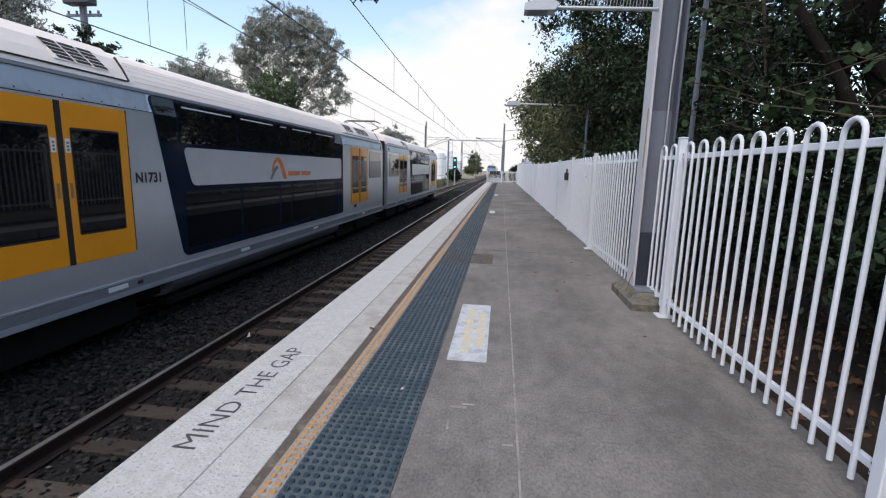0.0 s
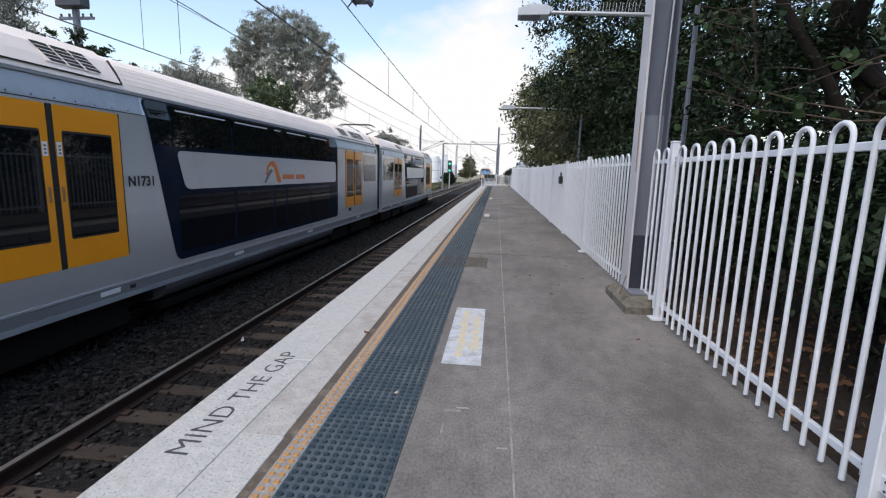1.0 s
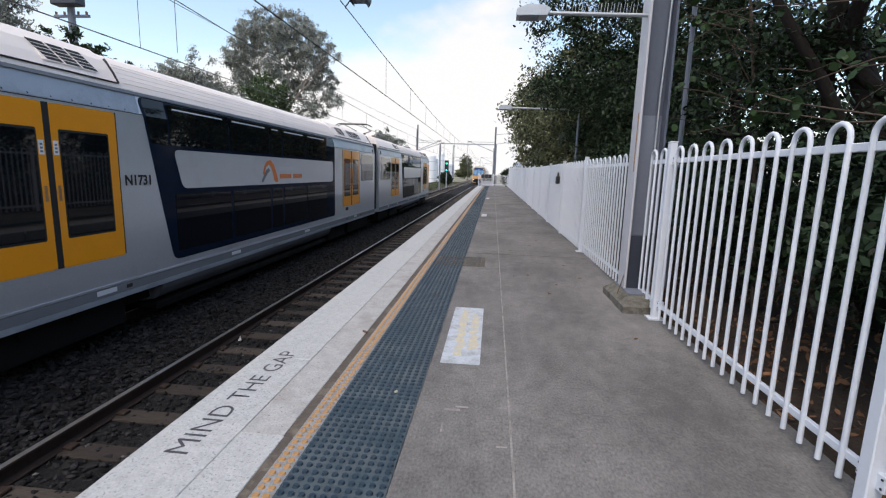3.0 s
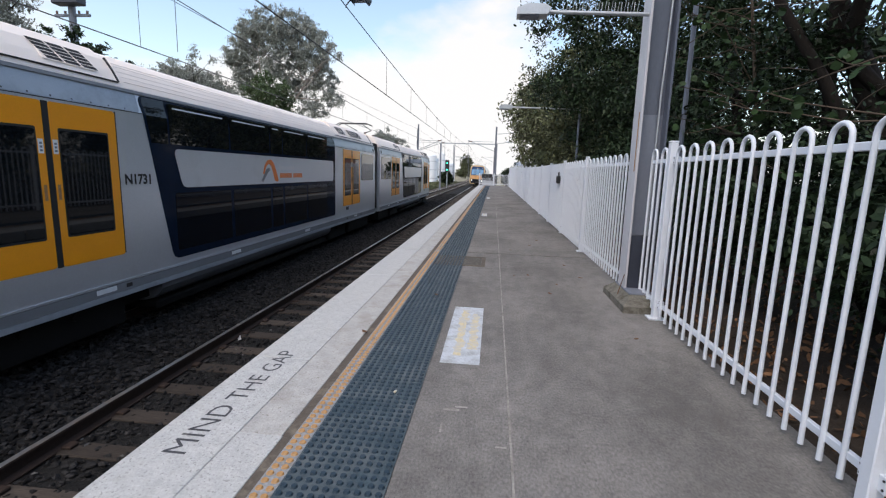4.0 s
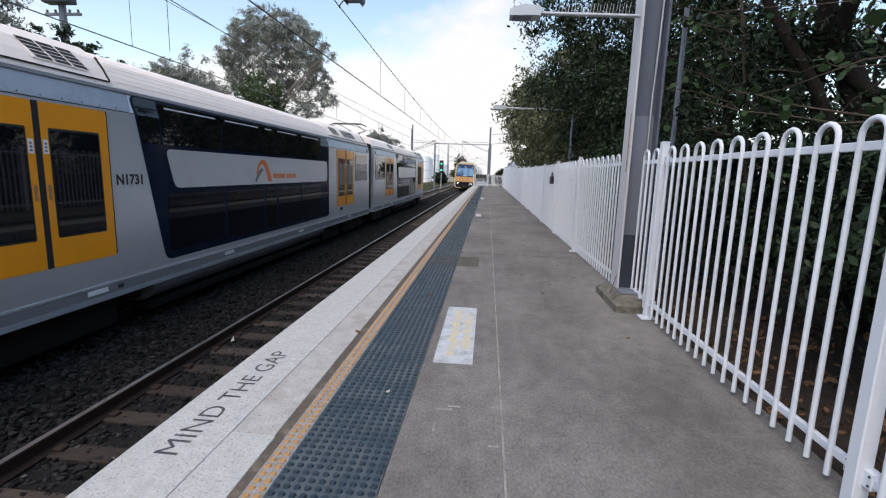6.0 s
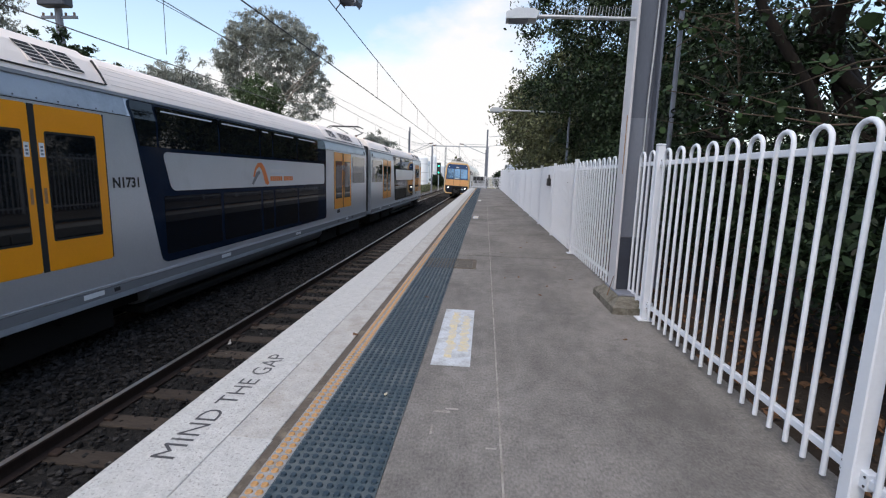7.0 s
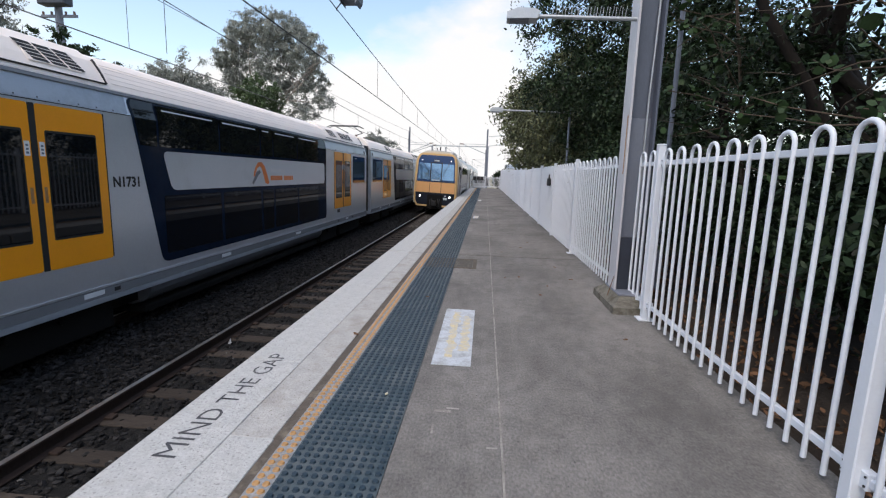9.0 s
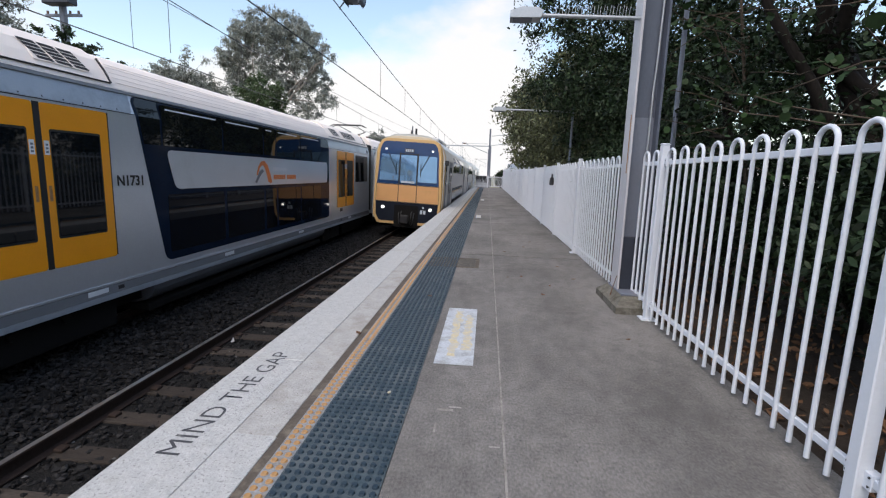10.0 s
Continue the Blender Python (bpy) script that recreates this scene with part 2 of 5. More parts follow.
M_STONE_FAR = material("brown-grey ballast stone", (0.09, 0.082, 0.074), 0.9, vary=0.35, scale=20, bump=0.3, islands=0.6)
M_STONE_SHADED = material("ballast stone", (0.019, 0.0182, 0.0182), 0.9, vary=0.35, scale=20, bump=0.3, islands=0.8)
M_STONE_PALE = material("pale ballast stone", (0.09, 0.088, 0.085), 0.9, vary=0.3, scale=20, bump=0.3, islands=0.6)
M_SLEEPER = material("weathered sleeper", (0.052, 0.043, 0.036), 0.9, vary=0.45, scale=5, fine=40, bump=0.4, objects=0.25, stretch=(0.3, 3, 3))
M_RAIL = material("rusty rail web", (0.04, 0.028, 0.023), 0.75, 0.2, vary=0.3, scale=14, bump=0.2)
M_RAILTOP = material("polished rail head", (0.5, 0.46, 0.42), 0.32, 0.9, vary=0.1, scale=3, stretch=(8, 0.2, 1), bump=0.02)
# dark soil, its base lowered further to hold the trees' shade
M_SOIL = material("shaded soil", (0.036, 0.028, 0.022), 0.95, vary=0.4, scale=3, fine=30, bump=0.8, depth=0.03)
M_LITTER = material("dead brown leaves", (0.14, 0.075, 0.04), 0.8, vary=0.3, scale=20, islands=0.5)
M_LAND = material("dry grass and gravel", (0.3, 0.27, 0.2), 0.95, vary=0.3, scale=0.35, fine=9, bump=0.5, second=(0.09, 0.12, 0.045), amount=0.6)
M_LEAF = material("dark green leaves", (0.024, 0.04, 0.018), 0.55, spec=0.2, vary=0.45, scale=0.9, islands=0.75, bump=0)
# darker leaf copy: shade low in the hedge is put into its colour
M_LEAF_SHADED = material("deep green leaves with shade included", (0.02, 0.034, 0.016), 0.5, spec=0.15, vary=0.4, scale=0.9, islands=0.75, bump=0)
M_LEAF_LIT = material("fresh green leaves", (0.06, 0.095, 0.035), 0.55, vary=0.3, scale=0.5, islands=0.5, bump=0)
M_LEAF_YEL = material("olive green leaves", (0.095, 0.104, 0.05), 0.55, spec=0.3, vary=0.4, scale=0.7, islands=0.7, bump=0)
M_VINE = material("mid green round leaves", (0.034, 0.062, 0.023), 0.5, spec=0.2, vary=0.3, scale=0.5, islands=0.45, bump=0)
M_LEAF_GUM = material("grey-green gum leaves", (0.24, 0.255, 0.225), 0.6, vary=0.3, scale=0.4, islands=0.4, bump=0)
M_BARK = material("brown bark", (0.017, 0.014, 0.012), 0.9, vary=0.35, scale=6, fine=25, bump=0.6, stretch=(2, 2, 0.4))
M_TWIG = material("pale brown twig bark", (0.085, 0.066, 0.05), 0.85, vary=0.3, scale=8, fine=40, bump=0.3)
M_GUM = material("pale gum bark", (0.32, 0.28, 0.25), 0.8, vary=0.25, scale=4, stretch=(2, 2, 0.4))
M_WIRE = material("dark copper wire", (0.05, 0.05, 0.052), 0.6, scale=10)
M_INSUL = material("brown insulator", (0.12, 0.06, 0.04), 0.35, scale=10)
M_TANK = material("white tank steel", (0.78, 0.8, 0.82), 0.5, vary=0.06, scale=0.6)
M_BRICKFAR = material("pinkish brick far off", (0.42, 0.22, 0.17), 0.9, vary=0.15, scale=3)
M_ROOFFAR = material("terracotta roof far off", (0.3, 0.12, 0.08), 0.85, vary=0.2, scale=4)
M_TYELLOW = material("golden train front paint", (0.64, 0.34, 0.135), 0.42, vary=0.08, scale=1.5, bump=0.02, second=(0.5, 0.28, 0.09), amount=0.25)
M_TFRAME = material("yellow train front surround", (0.62, 0.4, 0.165), 0.45, vary=0.07, scale=1.5, bump=0.02)
M_TLOW = material("dark navy lower front paint", (0.008, 0.011, 0.02), 0.6, vary=0.2, scale=3, bump=0, spec=0.2)
M_TCAP = material("cream roof end paint", (0.6, 0.52, 0.38), 0.5, vary=0.1, scale=2, bump=0.02)
# blue of the reflected sky is put into this metallic base colour
M_TSCREEN = material("blue sky-painted windscreen", (0.21, 0.37, 0.58), 0.05, 0.8, vary=0.12, scale=0.7, bump=0, spec=0.8)
M_TBLUE = material("deep blue front band", (0.02, 0.055, 0.15), 0.12, vary=0.2, scale=2, bump=0)
M_STEEL = material("fluted stainless steel", (0.55, 0.54, 0.52), 0.35, 0.55, vary=0.08, scale=1.2, bump=0.03, second=(0.42, 0.4, 0.37), amount=0.4)
M_LIGHT = material("lit headlamp", (1.0, 0.95, 0.85), 0.3, emit=9, bump=0)
M_SMALLLIGHT = material("lit marker lamp", (0.9, 0.95, 1.0), 0.3, emit=1.2, bump=0)
M_GREENLIGHT = material("lit green signal", (0.05, 0.9, 0.5), 0.3, emit=1.4, bump=0)
M_SIGN = material("black plastic", (0.02, 0.02, 0.022), 0.5, scale=5)
M_DEST = material("pale destination panel", (0.5, 0.55, 0.6), 0.4, scale=5, bump=0)


# ---- mesh helpers ----
def box(bm, x0, x1, y0, y1, z0, z1, bevel=0.0):
    m = Matrix.Translation(((x0 + x1) / 2, (y0 + y1) / 2, (z0 + z1) / 2)) @ Matrix.Diagonal((x1 - x0, y1 - y0, z1 - z0, 1))
    vs = bmesh.ops.create_cube(bm, size=1, matrix=m)["verts"]
    if bevel:
        es = list({e for v in vs for e in v.link_edges})
        bmesh.ops.bevel(bm, geom=es, offset=bevel, segments=1, affect="EDGES")
    return bm


def tube(bm, pts, r, seg=8, r1=None, cap=True):
    """A round bar along pts, from radius r to r1."""
    pts = [Vector(p) for p in pts]
    r1 = r if r1 is None else r1
    rings, ref = [], None
    for i, p in enumerate(pts):
        d = (pts[min(i + 1, len(pts) - 1)] - pts[max(i - 1, 0)]).normalized()
        if ref is None:
            ref = d.orthogonal().normalized()
        u = (ref - d * ref.dot(d)).normalized()
        ref, w = u, d.cross(u)
        k = r + (r1 - r) * i / max(1, len(pts) - 1)
        rings.append([bm.verts.new(p + (u * math.cos(a) + w * math.sin(a)) * k) for a in (2 * math.pi * j / seg for j in range(seg))])
    for a, b in zip(rings, rings[1:]):
        for j in range(seg):
            bm.faces.new((a[j], a[(j + 1) % seg], b[(j + 1) % seg], b[j])).smooth = True
    if cap:
        bm.faces.new([bm.verts.new(v.co) for v in rings[0][::-1]])
        bm.faces.new([bm.verts.new(v.co) for v in rings[-1]])
    return bm


def prism(bm, poly, put, depth):
    """Extrudes the flat outline poly: put(a, b, h) gives the place of a corner at height h from 0 to depth."""
    lo, hi = [bm.verts.new(put(a, b, 0)) for a, b in poly], [bm.verts.new(put(a, b, depth)) for a, b in poly]
    bm.faces.new(lo[::-1]), bm.faces.new(hi)
    for i in range(len(poly)):
        j = (i + 1) % len(poly)
        bm.faces.new((lo[i], lo[j], hi[j], hi[i]))
    return bm


def rounded(poly, r, n=4):
    """The outline with its corners rounded."""
    out, k = [], len(poly)
    for i in range(k):
        p, a, b = Vector(poly[i]), Vector(poly[i - 1]), Vector(poly[(i + 1) % k])
        q = min(r, (a - p).length * 0.45, (b - p).length * 0.45)
        s, e = p + (a - p).normalized() * q, p + (b - p).normalized() * q
        for j in range(n + 1):
            t = j / n
            out.append(tuple(s * (1 - t) ** 2 + p * 2 * t * (1 - t) + e * t * t))
    return out


def mesh_of(bm, mat, name):
    bmesh.ops.recalc_face_normals(bm, faces=bm.faces)
    me = bpy.data.meshes.new(name)
    bm.to_mesh(me)
    bm.free()
    me.materials.append(mat)
    return me


def part(name, bm, mat, parent, label=""):
    ob = new(name, mesh_of(bm, mat, name))
    ob.parent = parent
    return tagged(ob, label)


def share(name, me, parent, m):
    """One more piece on the same mesh."""
    ob = new(name, me)
    ob.parent, ob.matrix_local = parent, m
    return ob


def thing(name, label, category, at=(0, 0, 0), group="", kind=""):
    ob = tagged(new(name), label, category, group, kind)
    ob.location = at
    return ob


def single(name, bm, mat, label, category, group="", kind=""):
    return tagged(new(name, mesh_of(bm, mat, name)), label, category, group, kind)


def slab(x0, x1, y0, y1, z0, z1, bevel=0.0):
    return box(bmesh.new(), x0, x1, y0, y1, z0, z1, bevel)


def lettering(text, size, bold=0.0):
    """A flat mesh of the text in Blender's own font, its baseline along +x and its foot at the origin."""
    cu = bpy.data.curves.new("lettering", "FONT")
    cu.body, cu.size, cu.offset, cu.resolution_u = text, size, bold, 3
    ob = bpy.data.objects.new("lettering", cu)
    me = bpy.data.meshes.new_from_object(ob)
    bpy.data.objects.remove(ob)
    return me


# ---- land ----
single("ground", slab(-900, 900, -300, 1500, -1.75, -1.42), M_LAND, "dry grass and gravel land beside the railway", "ground", kind="structure")
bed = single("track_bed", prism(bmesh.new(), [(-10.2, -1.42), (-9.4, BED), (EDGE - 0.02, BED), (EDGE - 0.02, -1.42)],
                                lambda a, b, h: (a, -30 + h, b), 76), M_BALLAST_SHADED, "dark stone ballast bed under two railway tracks", "track bed", kind="structure")
# past the train's end the bed drops the painted shade and turns paler
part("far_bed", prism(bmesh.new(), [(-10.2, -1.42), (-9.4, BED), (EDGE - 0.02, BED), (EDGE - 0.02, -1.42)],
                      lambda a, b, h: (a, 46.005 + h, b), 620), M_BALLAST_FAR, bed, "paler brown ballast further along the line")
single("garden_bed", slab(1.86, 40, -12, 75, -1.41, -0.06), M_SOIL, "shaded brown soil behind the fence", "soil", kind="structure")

# ---- platform ----
platform = single("platform", slab(EDGE + 0.02, 1.855, -8, 56, -1.41, -0.04), M_CONC_DARK, "concrete railway platform with a white edge", "platform", kind="structure")
JOINTS = (-8, -2.2, 8.42, 20.5, 33, 45, 56)
for y0, y1 in zip(JOINTS, JOINTS[1:]):
    part("paving_slab", slab(-0.4275, 0.149, y0 + 0.034, y1 - 0.034, -0.06, 0, 0.004), M_CONC, platform)
    part("paving_slab", slab(0.157, 1.85, y0 + 0.034, y1 - 0.034, -0.06, 0, 0.004), M_CONC, platform)
    part("joint_sealant", slab(0.1475, 0.1585, y0 + 0.006, y1 - 0.006, -0.05, 0.0012), M_SEAL, platform, "pale joint sealant")
    cuts = [c for c in (3.23, 6.2, 11.4, 14.4, 17.4) if y0 < c < y1]
    for a, b in zip([y0 + 0.022] + [c + 0.003 for c in cuts], [c - 0.003 for c in cuts] + [y1 - 0.022]):
        part("edge_coping", slab(EDGE, -1.3362, a, b, -0.2, 0.004, 0.004), M_WHITE_LINE, platform, "white painted concrete coping")
    if y0 < 2.22 < y1:
        part("edge_strip", slab(-1.334, -1.08, y0 + 0.022, 2.221, -0.06, 0.003, 0.003), M_WHITE_LINE, platform, "repainted white strip")
        part("edge_strip", slab(-1.334, -1.088, 2.223, y1 - 0.022, -0.06, 0.002, 0.003), M_WHITE_OLD, platform, "dirty white painted strip")
    else:
        part("edge_strip", slab(-1.334, -1.088, y0 + 0.022, y1 - 0.022, -0.06, 0.002, 0.003), M_WHITE_OLD, platform, "dirty white painted strip")
    part("drain_band", slab(-1.087, -1.027, y0 + 0.004, y1 - 0.004, -0.06, -0.003), M_BAND, platform, "grimy brown band")
    part("stud_strip", slab(-1.026, -0.923, y0 + 0.005, y1 - 0.005, -0.05, 0.003), M_DOTBASE, platform, "pale worn strip under yellow studs")
    part("tactile_base", slab(-0.922, -0.428, y0 + 0.005, y1 - 0.005, -0.05, 0.003), M_TACTILE, platform, "blue-grey tactile strip")


def studs(y0, y1, xs, pitch, r, h, seg, skew=0.0):
    """Low round studs on a grid, joined."""
    v, f = [], []
    ys = np.arange(y0, y1, pitch)
    ring = [(math.cos(2 * math.pi * k / seg), math.sin(2 * math.pi * k / seg)) for k in range(seg)]
    for j, y in enumerate(ys):
        for i, x in enumerate(xs):
            k = len(v)
            yy = y + skew * (i % 2)
            v += [(x + r * c, yy + r * s, 0.002) for c, s in ring] + [(x + 0.72 * r * c, yy + 0.72 * r * s, 0.003 + h) for c, s in ring]
            f += [(k + q, k + (q + 1) % seg, k + seg + (q + 1) % seg, k + seg + q) for q in range(seg)] + [tuple(range(k + seg, k + 2 * seg))]
    me = bpy.data.meshes.new("studs")
    me.from_pydata(v, [], f)
    return me


PITCH = 0.053
BLUE_X = [-0.8975 + 0.0494 * i for i in range(10)]
YELLOW_X = (-1.0, -0.95)
stud_mesh = studs(0, 0.01, (0,), 1, 0.0185, 0.009, 10)
stud_mesh.materials.append(M_DOME)
yellow_mesh = studs(0, 0.01, (0,), 1, 0.0195, 0.007, 12)
yellow_mesh.materials.append(M_YDOT)
for j in range(30):
    for x in BLUE_X:
        share("tactile_stud", stud_mesh, platform, pose(x, 1.518 + j * PITCH, 0))
for j in range(129):
    for x in YELLOW_X:
        share("yellow_stud", yellow_mesh, platform, pose(x, 1.541 + j * PITCH, 0))
for y0, y1, seg in ((-1.5, 1.47, 6), (3.108, 8.39, 10), (8.45, 20.4, 6), (20.6, 56, 4)):
    ob = tagged(new("tactile_studs", studs(y0, y1, BLUE_X, PITCH, 0.0185, 0.009, seg)), kind="stuff")
    ob.data.materials.append(M_DOME)
    ob.parent = platform
    if y0 == 3.108:
        continue
    ob = tagged(new("yellow_studs", studs(y0, y1, YELLOW_X, PITCH, 0.0195, 0.007, seg)), kind="stuff")
    ob.data.materials.append(M_YDOT)
    ob.parent = platform

for x, y, dx, dy in ((-0.2, 2.66, 0.05, 0.012), (-0.14, 2.7, 0.04, 0.008), (-0.24, 2.45, 0.006, 0.05), (0.1, 2.3, 0.03, 0.006)):
    part("scuff", slab(x - dx, x + dx, y - dy, y + dy, -0.001, 0.0012), M_SEAL, platform, "pale scuff mark")

words = new("lettering", lettering("MIND THE GAP", 0.186, -0.0006))
words.data.materials.append(M_TEXT)
words.parent = platform
words.matrix_local = Matrix.Translation((-1.488, 1.968, 0.0055)) @ Matrix.Rotation(radians(90), 4, "Z") @ Matrix.Diagonal((1.085, 1, 1, 1))
tagged(words, "dark painted lettering on the white edge")

for x0, x1, y0, y1 in ((-0.354, -0.048, 3.36, 4.875), (-0.36, -0.18, 15.9, 16.9), (-0.36, -0.18, 27, 28.4)):
    patch = single("paint_patch", slab(x0, x1, y0, y1, -0.001, 0.0035), M_TAPE, "scuffed pale grey and cream painted patch on the concrete", "patch", "painted patches")
    blot = random.Random(int(y0 * 10))
    for u0, u1, v0, v1 in ((0.27, 0.55, 0.1, 0.95), (0.66, 0.9, 0.2, 0.86)):
        k = 26
        rows = [y0 + (y1 - y0) * (v0 + (v1 - v0) * (i + 0.5 * (i % 2)) / k) for i in range(k)]
        edge = [(x0 + (x1 - x0) * (u0 + blot.uniform(-0.07, 0.07)), y) for y in rows]
        edge += [(x0 + (x1 - x0) * (u1 + blot.uniform(-0.09, 0.05)), y) for y in rows[::-1]]
        bm = prism(bmesh.new(), edge, lambda p, q, h: (p, q, 0.003 + h), 0.0015)
        part("cream_stripe", bm, M_TAPE_Y, patch, "worn cream stripe")

cover = thing("access_cover", "rusty brown metal access cover set in the platform", "access cover", (-0.48, 7.55, 0))
bm = bmesh.new()
for x0, x1, y0, y1 in ((-0.4, 0.4, -0.4, -0.35), (-0.4, 0.4, 0.35, 0.4), (-0.4, -0.34, -0.35, 0.35), (0.34, 0.4, -0.35, 0.35)):
    box(bm, x0, x1, y0, y1, -0.02, 0.009, 0.003)
part("frame", bm, M_BAND, cover)
part("plate", slab(-0.335, 0.335, -0.345, 0.345, -0.02, 0.004), M_CONC_DARK, cover)
hatch = random.Random(31)
for i in range(5):
    part("bar", slab(-0.33, 0.31, -0.31 + i * 0.145, -0.285 + i * 0.145, 0.004, 0.0085), M_HATCH, cover)
for i in range(26):
    x, y = hatch.uniform(-0.32, 0.28), -0.295 + hatch.randrange(4) * 0.145
    part("cross_bar", slab(x, x + hatch.uniform(0.01, 0.03), y, y + hatch.choice((0.06, 0.143)), 0.004, 0.008), M_HATCH, cover)

# small litter on the platform
rnd = random.Random(5)
SPECKS = [(-0.585, 2.81), (-0.62, 5.3), (-1.1, 3.9), (1.0, 1.91), (0.55, 6.7), (0.9, 6.2), (0.35, 6.6), (1.2, 7.6), (0.8, 9.6), (1.0, 10.4), (0.2, 11), (0.75, 5.7), (0.38, 8.9), (1.3, 6.7), (1.35, 4.2)]
for i, (x, y) in enumerate(SPECKS):
    bm = bmesh.new()
    s = 0.019 if i in (0,) else rnd.uniform(0.02, 0.04)
    if i == 3:
        s = 0.06
    poly = [(s * math.cos(a) * rnd.uniform(0.3, 0.6), s * math.sin(a)) for a in (k * math.pi / 4 for k in range(8))]
    prism(bm, poly, lambda a, b, h: (a, b, h + 0.05 * abs(b)), 0.004)
    leaf = single("fallen_leaf", bm, M_TAPE_Y if i == 0 else M_LITTER, "pale dry leaf on the tactile strip" if i == 0 else "brown dry leaf lying on the platform", "leaf", "fallen leaves")
    leaf.matrix_world = pose(x, y, 0.01 if x < -0.43 else 0.002, 0, 0, rnd.uniform(0, 180))

# ---- tracks ----
def rail_profile():
    return [(-0.07, -0.17), (0.07, -0.17), (0.07, -0.155), (0.012, -0.13), (0.012, -0.045), (0.036, -0.032), (0.036, -0.006), (0.03, 0), (-0.03, 0), (-0.036, -0.006), (-0.036, -0.032), (-0.012, -0.045), (-0.012, -0.13), (-0.07, -0.155)]


sleeper_mesh = mesh_of(slab(-1.25, 1.25, -0.115, 0.115, -0.13, 0.0, 0.012), M_SLEEPER, "sleeper")
clip_mesh = mesh_of(slab(-0.05, 0.05, -0.05, 0.05, 0, 0.035, 0.008), M_RAIL, "rail_clip")
for cx, name in ((NEAR, "near_track"), (FAR, "far_track")):
    track = thing(name, "steel rails on weathered sleepers and dark ballast", "railway track", (cx, 0, RAIL), kind="structure")
    for s in (-0.752, 0.752):
        rail = part("rail", prism(bmesh.new(), [(a + s, b) for a, b in rail_profile()], lambda a, b, h: (a, -30 + h, b), 600), M_RAIL, track, "rusty steel rail")
        part("rail_head", slab(s - 0.028, s + 0.028, -30, 570, -0.004, 0.003), M_RAILTOP, rail, "polished rail head")
    rs = random.Random(3)
    for i in range(150):
        share("sleeper", sleeper_mesh, track, pose(rs.uniform(-0.03, 0.03), 0.47 + i * 0.66, -0.16, 0, rs.uniform(-0.5, 0.5), rs.uniform(-0.8, 0.8)))
    if cx == NEAR:
        for i in range(50):
            for s in (-0.86, -0.64):
                share("rail_clip", clip_mesh, track, pose(s, 0.47 + i * 0.66, -0.16))


def stones(count, area, size, seed, mat, lift=0.0):
    """Angular stones strewn over a rectangle of the ballast bed, joined."""
    rg = np.random.default_rng(seed)
    base = bmesh.new()
    bmesh.ops.create_icosphere(base, subdivisions=1, radius=1)
    bv = np.array([v.co[:] for v in base.verts])
    bf = np.array([[v.index for v in f.verts] for f in base.faces])
    base.free()
    x0, x1, y0, y1 = area
    n = len(bv)
    y = y0 + (y1 - y0) * rg.random(count) ** 1.6
    c = np.stack([rg.uniform(x0, x1, count), y, BED + lift + rg.uniform(-0.022, 0.022, count)], 1)
    sc = size * rg.uniform(0.5, 1.25, (count, 1, 1)) * rg.uniform(0.6, 1.2, (count, 1, 3))
    jit = bv[None] * (1 + rg.uniform(-0.42, 0.42, (count, n, 1)))
    ang = rg.uniform(0, 6.28, count)
    ca, sa = np.cos(ang)[:, None], np.sin(ang)[:, None]
    p = jit * sc
    p = np.stack([p[..., 0] * ca - p[..., 1] * sa, p[..., 0] * sa + p[..., 1] * ca, p[..., 2] * 0.75], -1) + c[:, None]
    fs = (bf[None] + (np.arange(count) * n)[:, None, None]).reshape(-1, 3)
    me = bpy.data.meshes.new("stones")
    me.from_pydata(p.reshape(-1, 3).tolist(), [], fs.tolist())
    me.materials.append(mat)
    return me


part("ballast_shoulder", prism(bmesh.new(), [(-6.1, BED - 0.02), (-5.9, BED + 0.03), (-4.35, BED + 0.034), (-4.2, BED - 0.02)], lambda a, b, h: (a, -10 + h, b), 200), M_BALLAST_SHADED, bed)
for cnt, area, size, seed, mat in ((13000, (-6.3, -4.22, 1.5, 24), 0.036, 1, M_STONE_SHADED), (6500, (-4.05, -2.6, 1.5, 24), 0.032, 2, M_STONE_SHADED), (4500, (-6.3, -4.2, 24, 60), 0.045, 3, M_STONE_SHADED), (2500, (-4.05, -2.6, 24, 60), 0.045, 4, M_STONE_FAR), (2500, (-9.6, -6.4, 43, 90), 0.06, 6, M_STONE_FAR), (420, (-6.2, -2.6, 1.5, 30), 0.03, 7, M_STONE_PALE)):
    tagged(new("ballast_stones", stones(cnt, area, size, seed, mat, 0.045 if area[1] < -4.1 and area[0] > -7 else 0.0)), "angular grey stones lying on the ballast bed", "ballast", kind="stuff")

scrap = single("paper_scrap", prism(bmesh.new(), [(-0.035, 0), (0.03, 0.006), (0.0, 0.085)], lambda a, b, h: (a, h + 0.2 * b, b), 0.004), M_FLANGE, "white paper scrap lying on the ballast", "paper scrap")
scrap.location = (-3.99, 6.81, BED + 0.005)

# ---- silver double-deck train, standing on the far track ----
# carriage space: x across with the platform side at +1.52, y along, z above the rails
Z0 = -RAIL
CREASE = 2.2 + Z0
GUTTER = 2.55 + Z0


def side_x(z):
    return 1.52 - (0.07 * (z - CREASE) / (GUTTER - CREASE) if z > CREASE else 0.0)


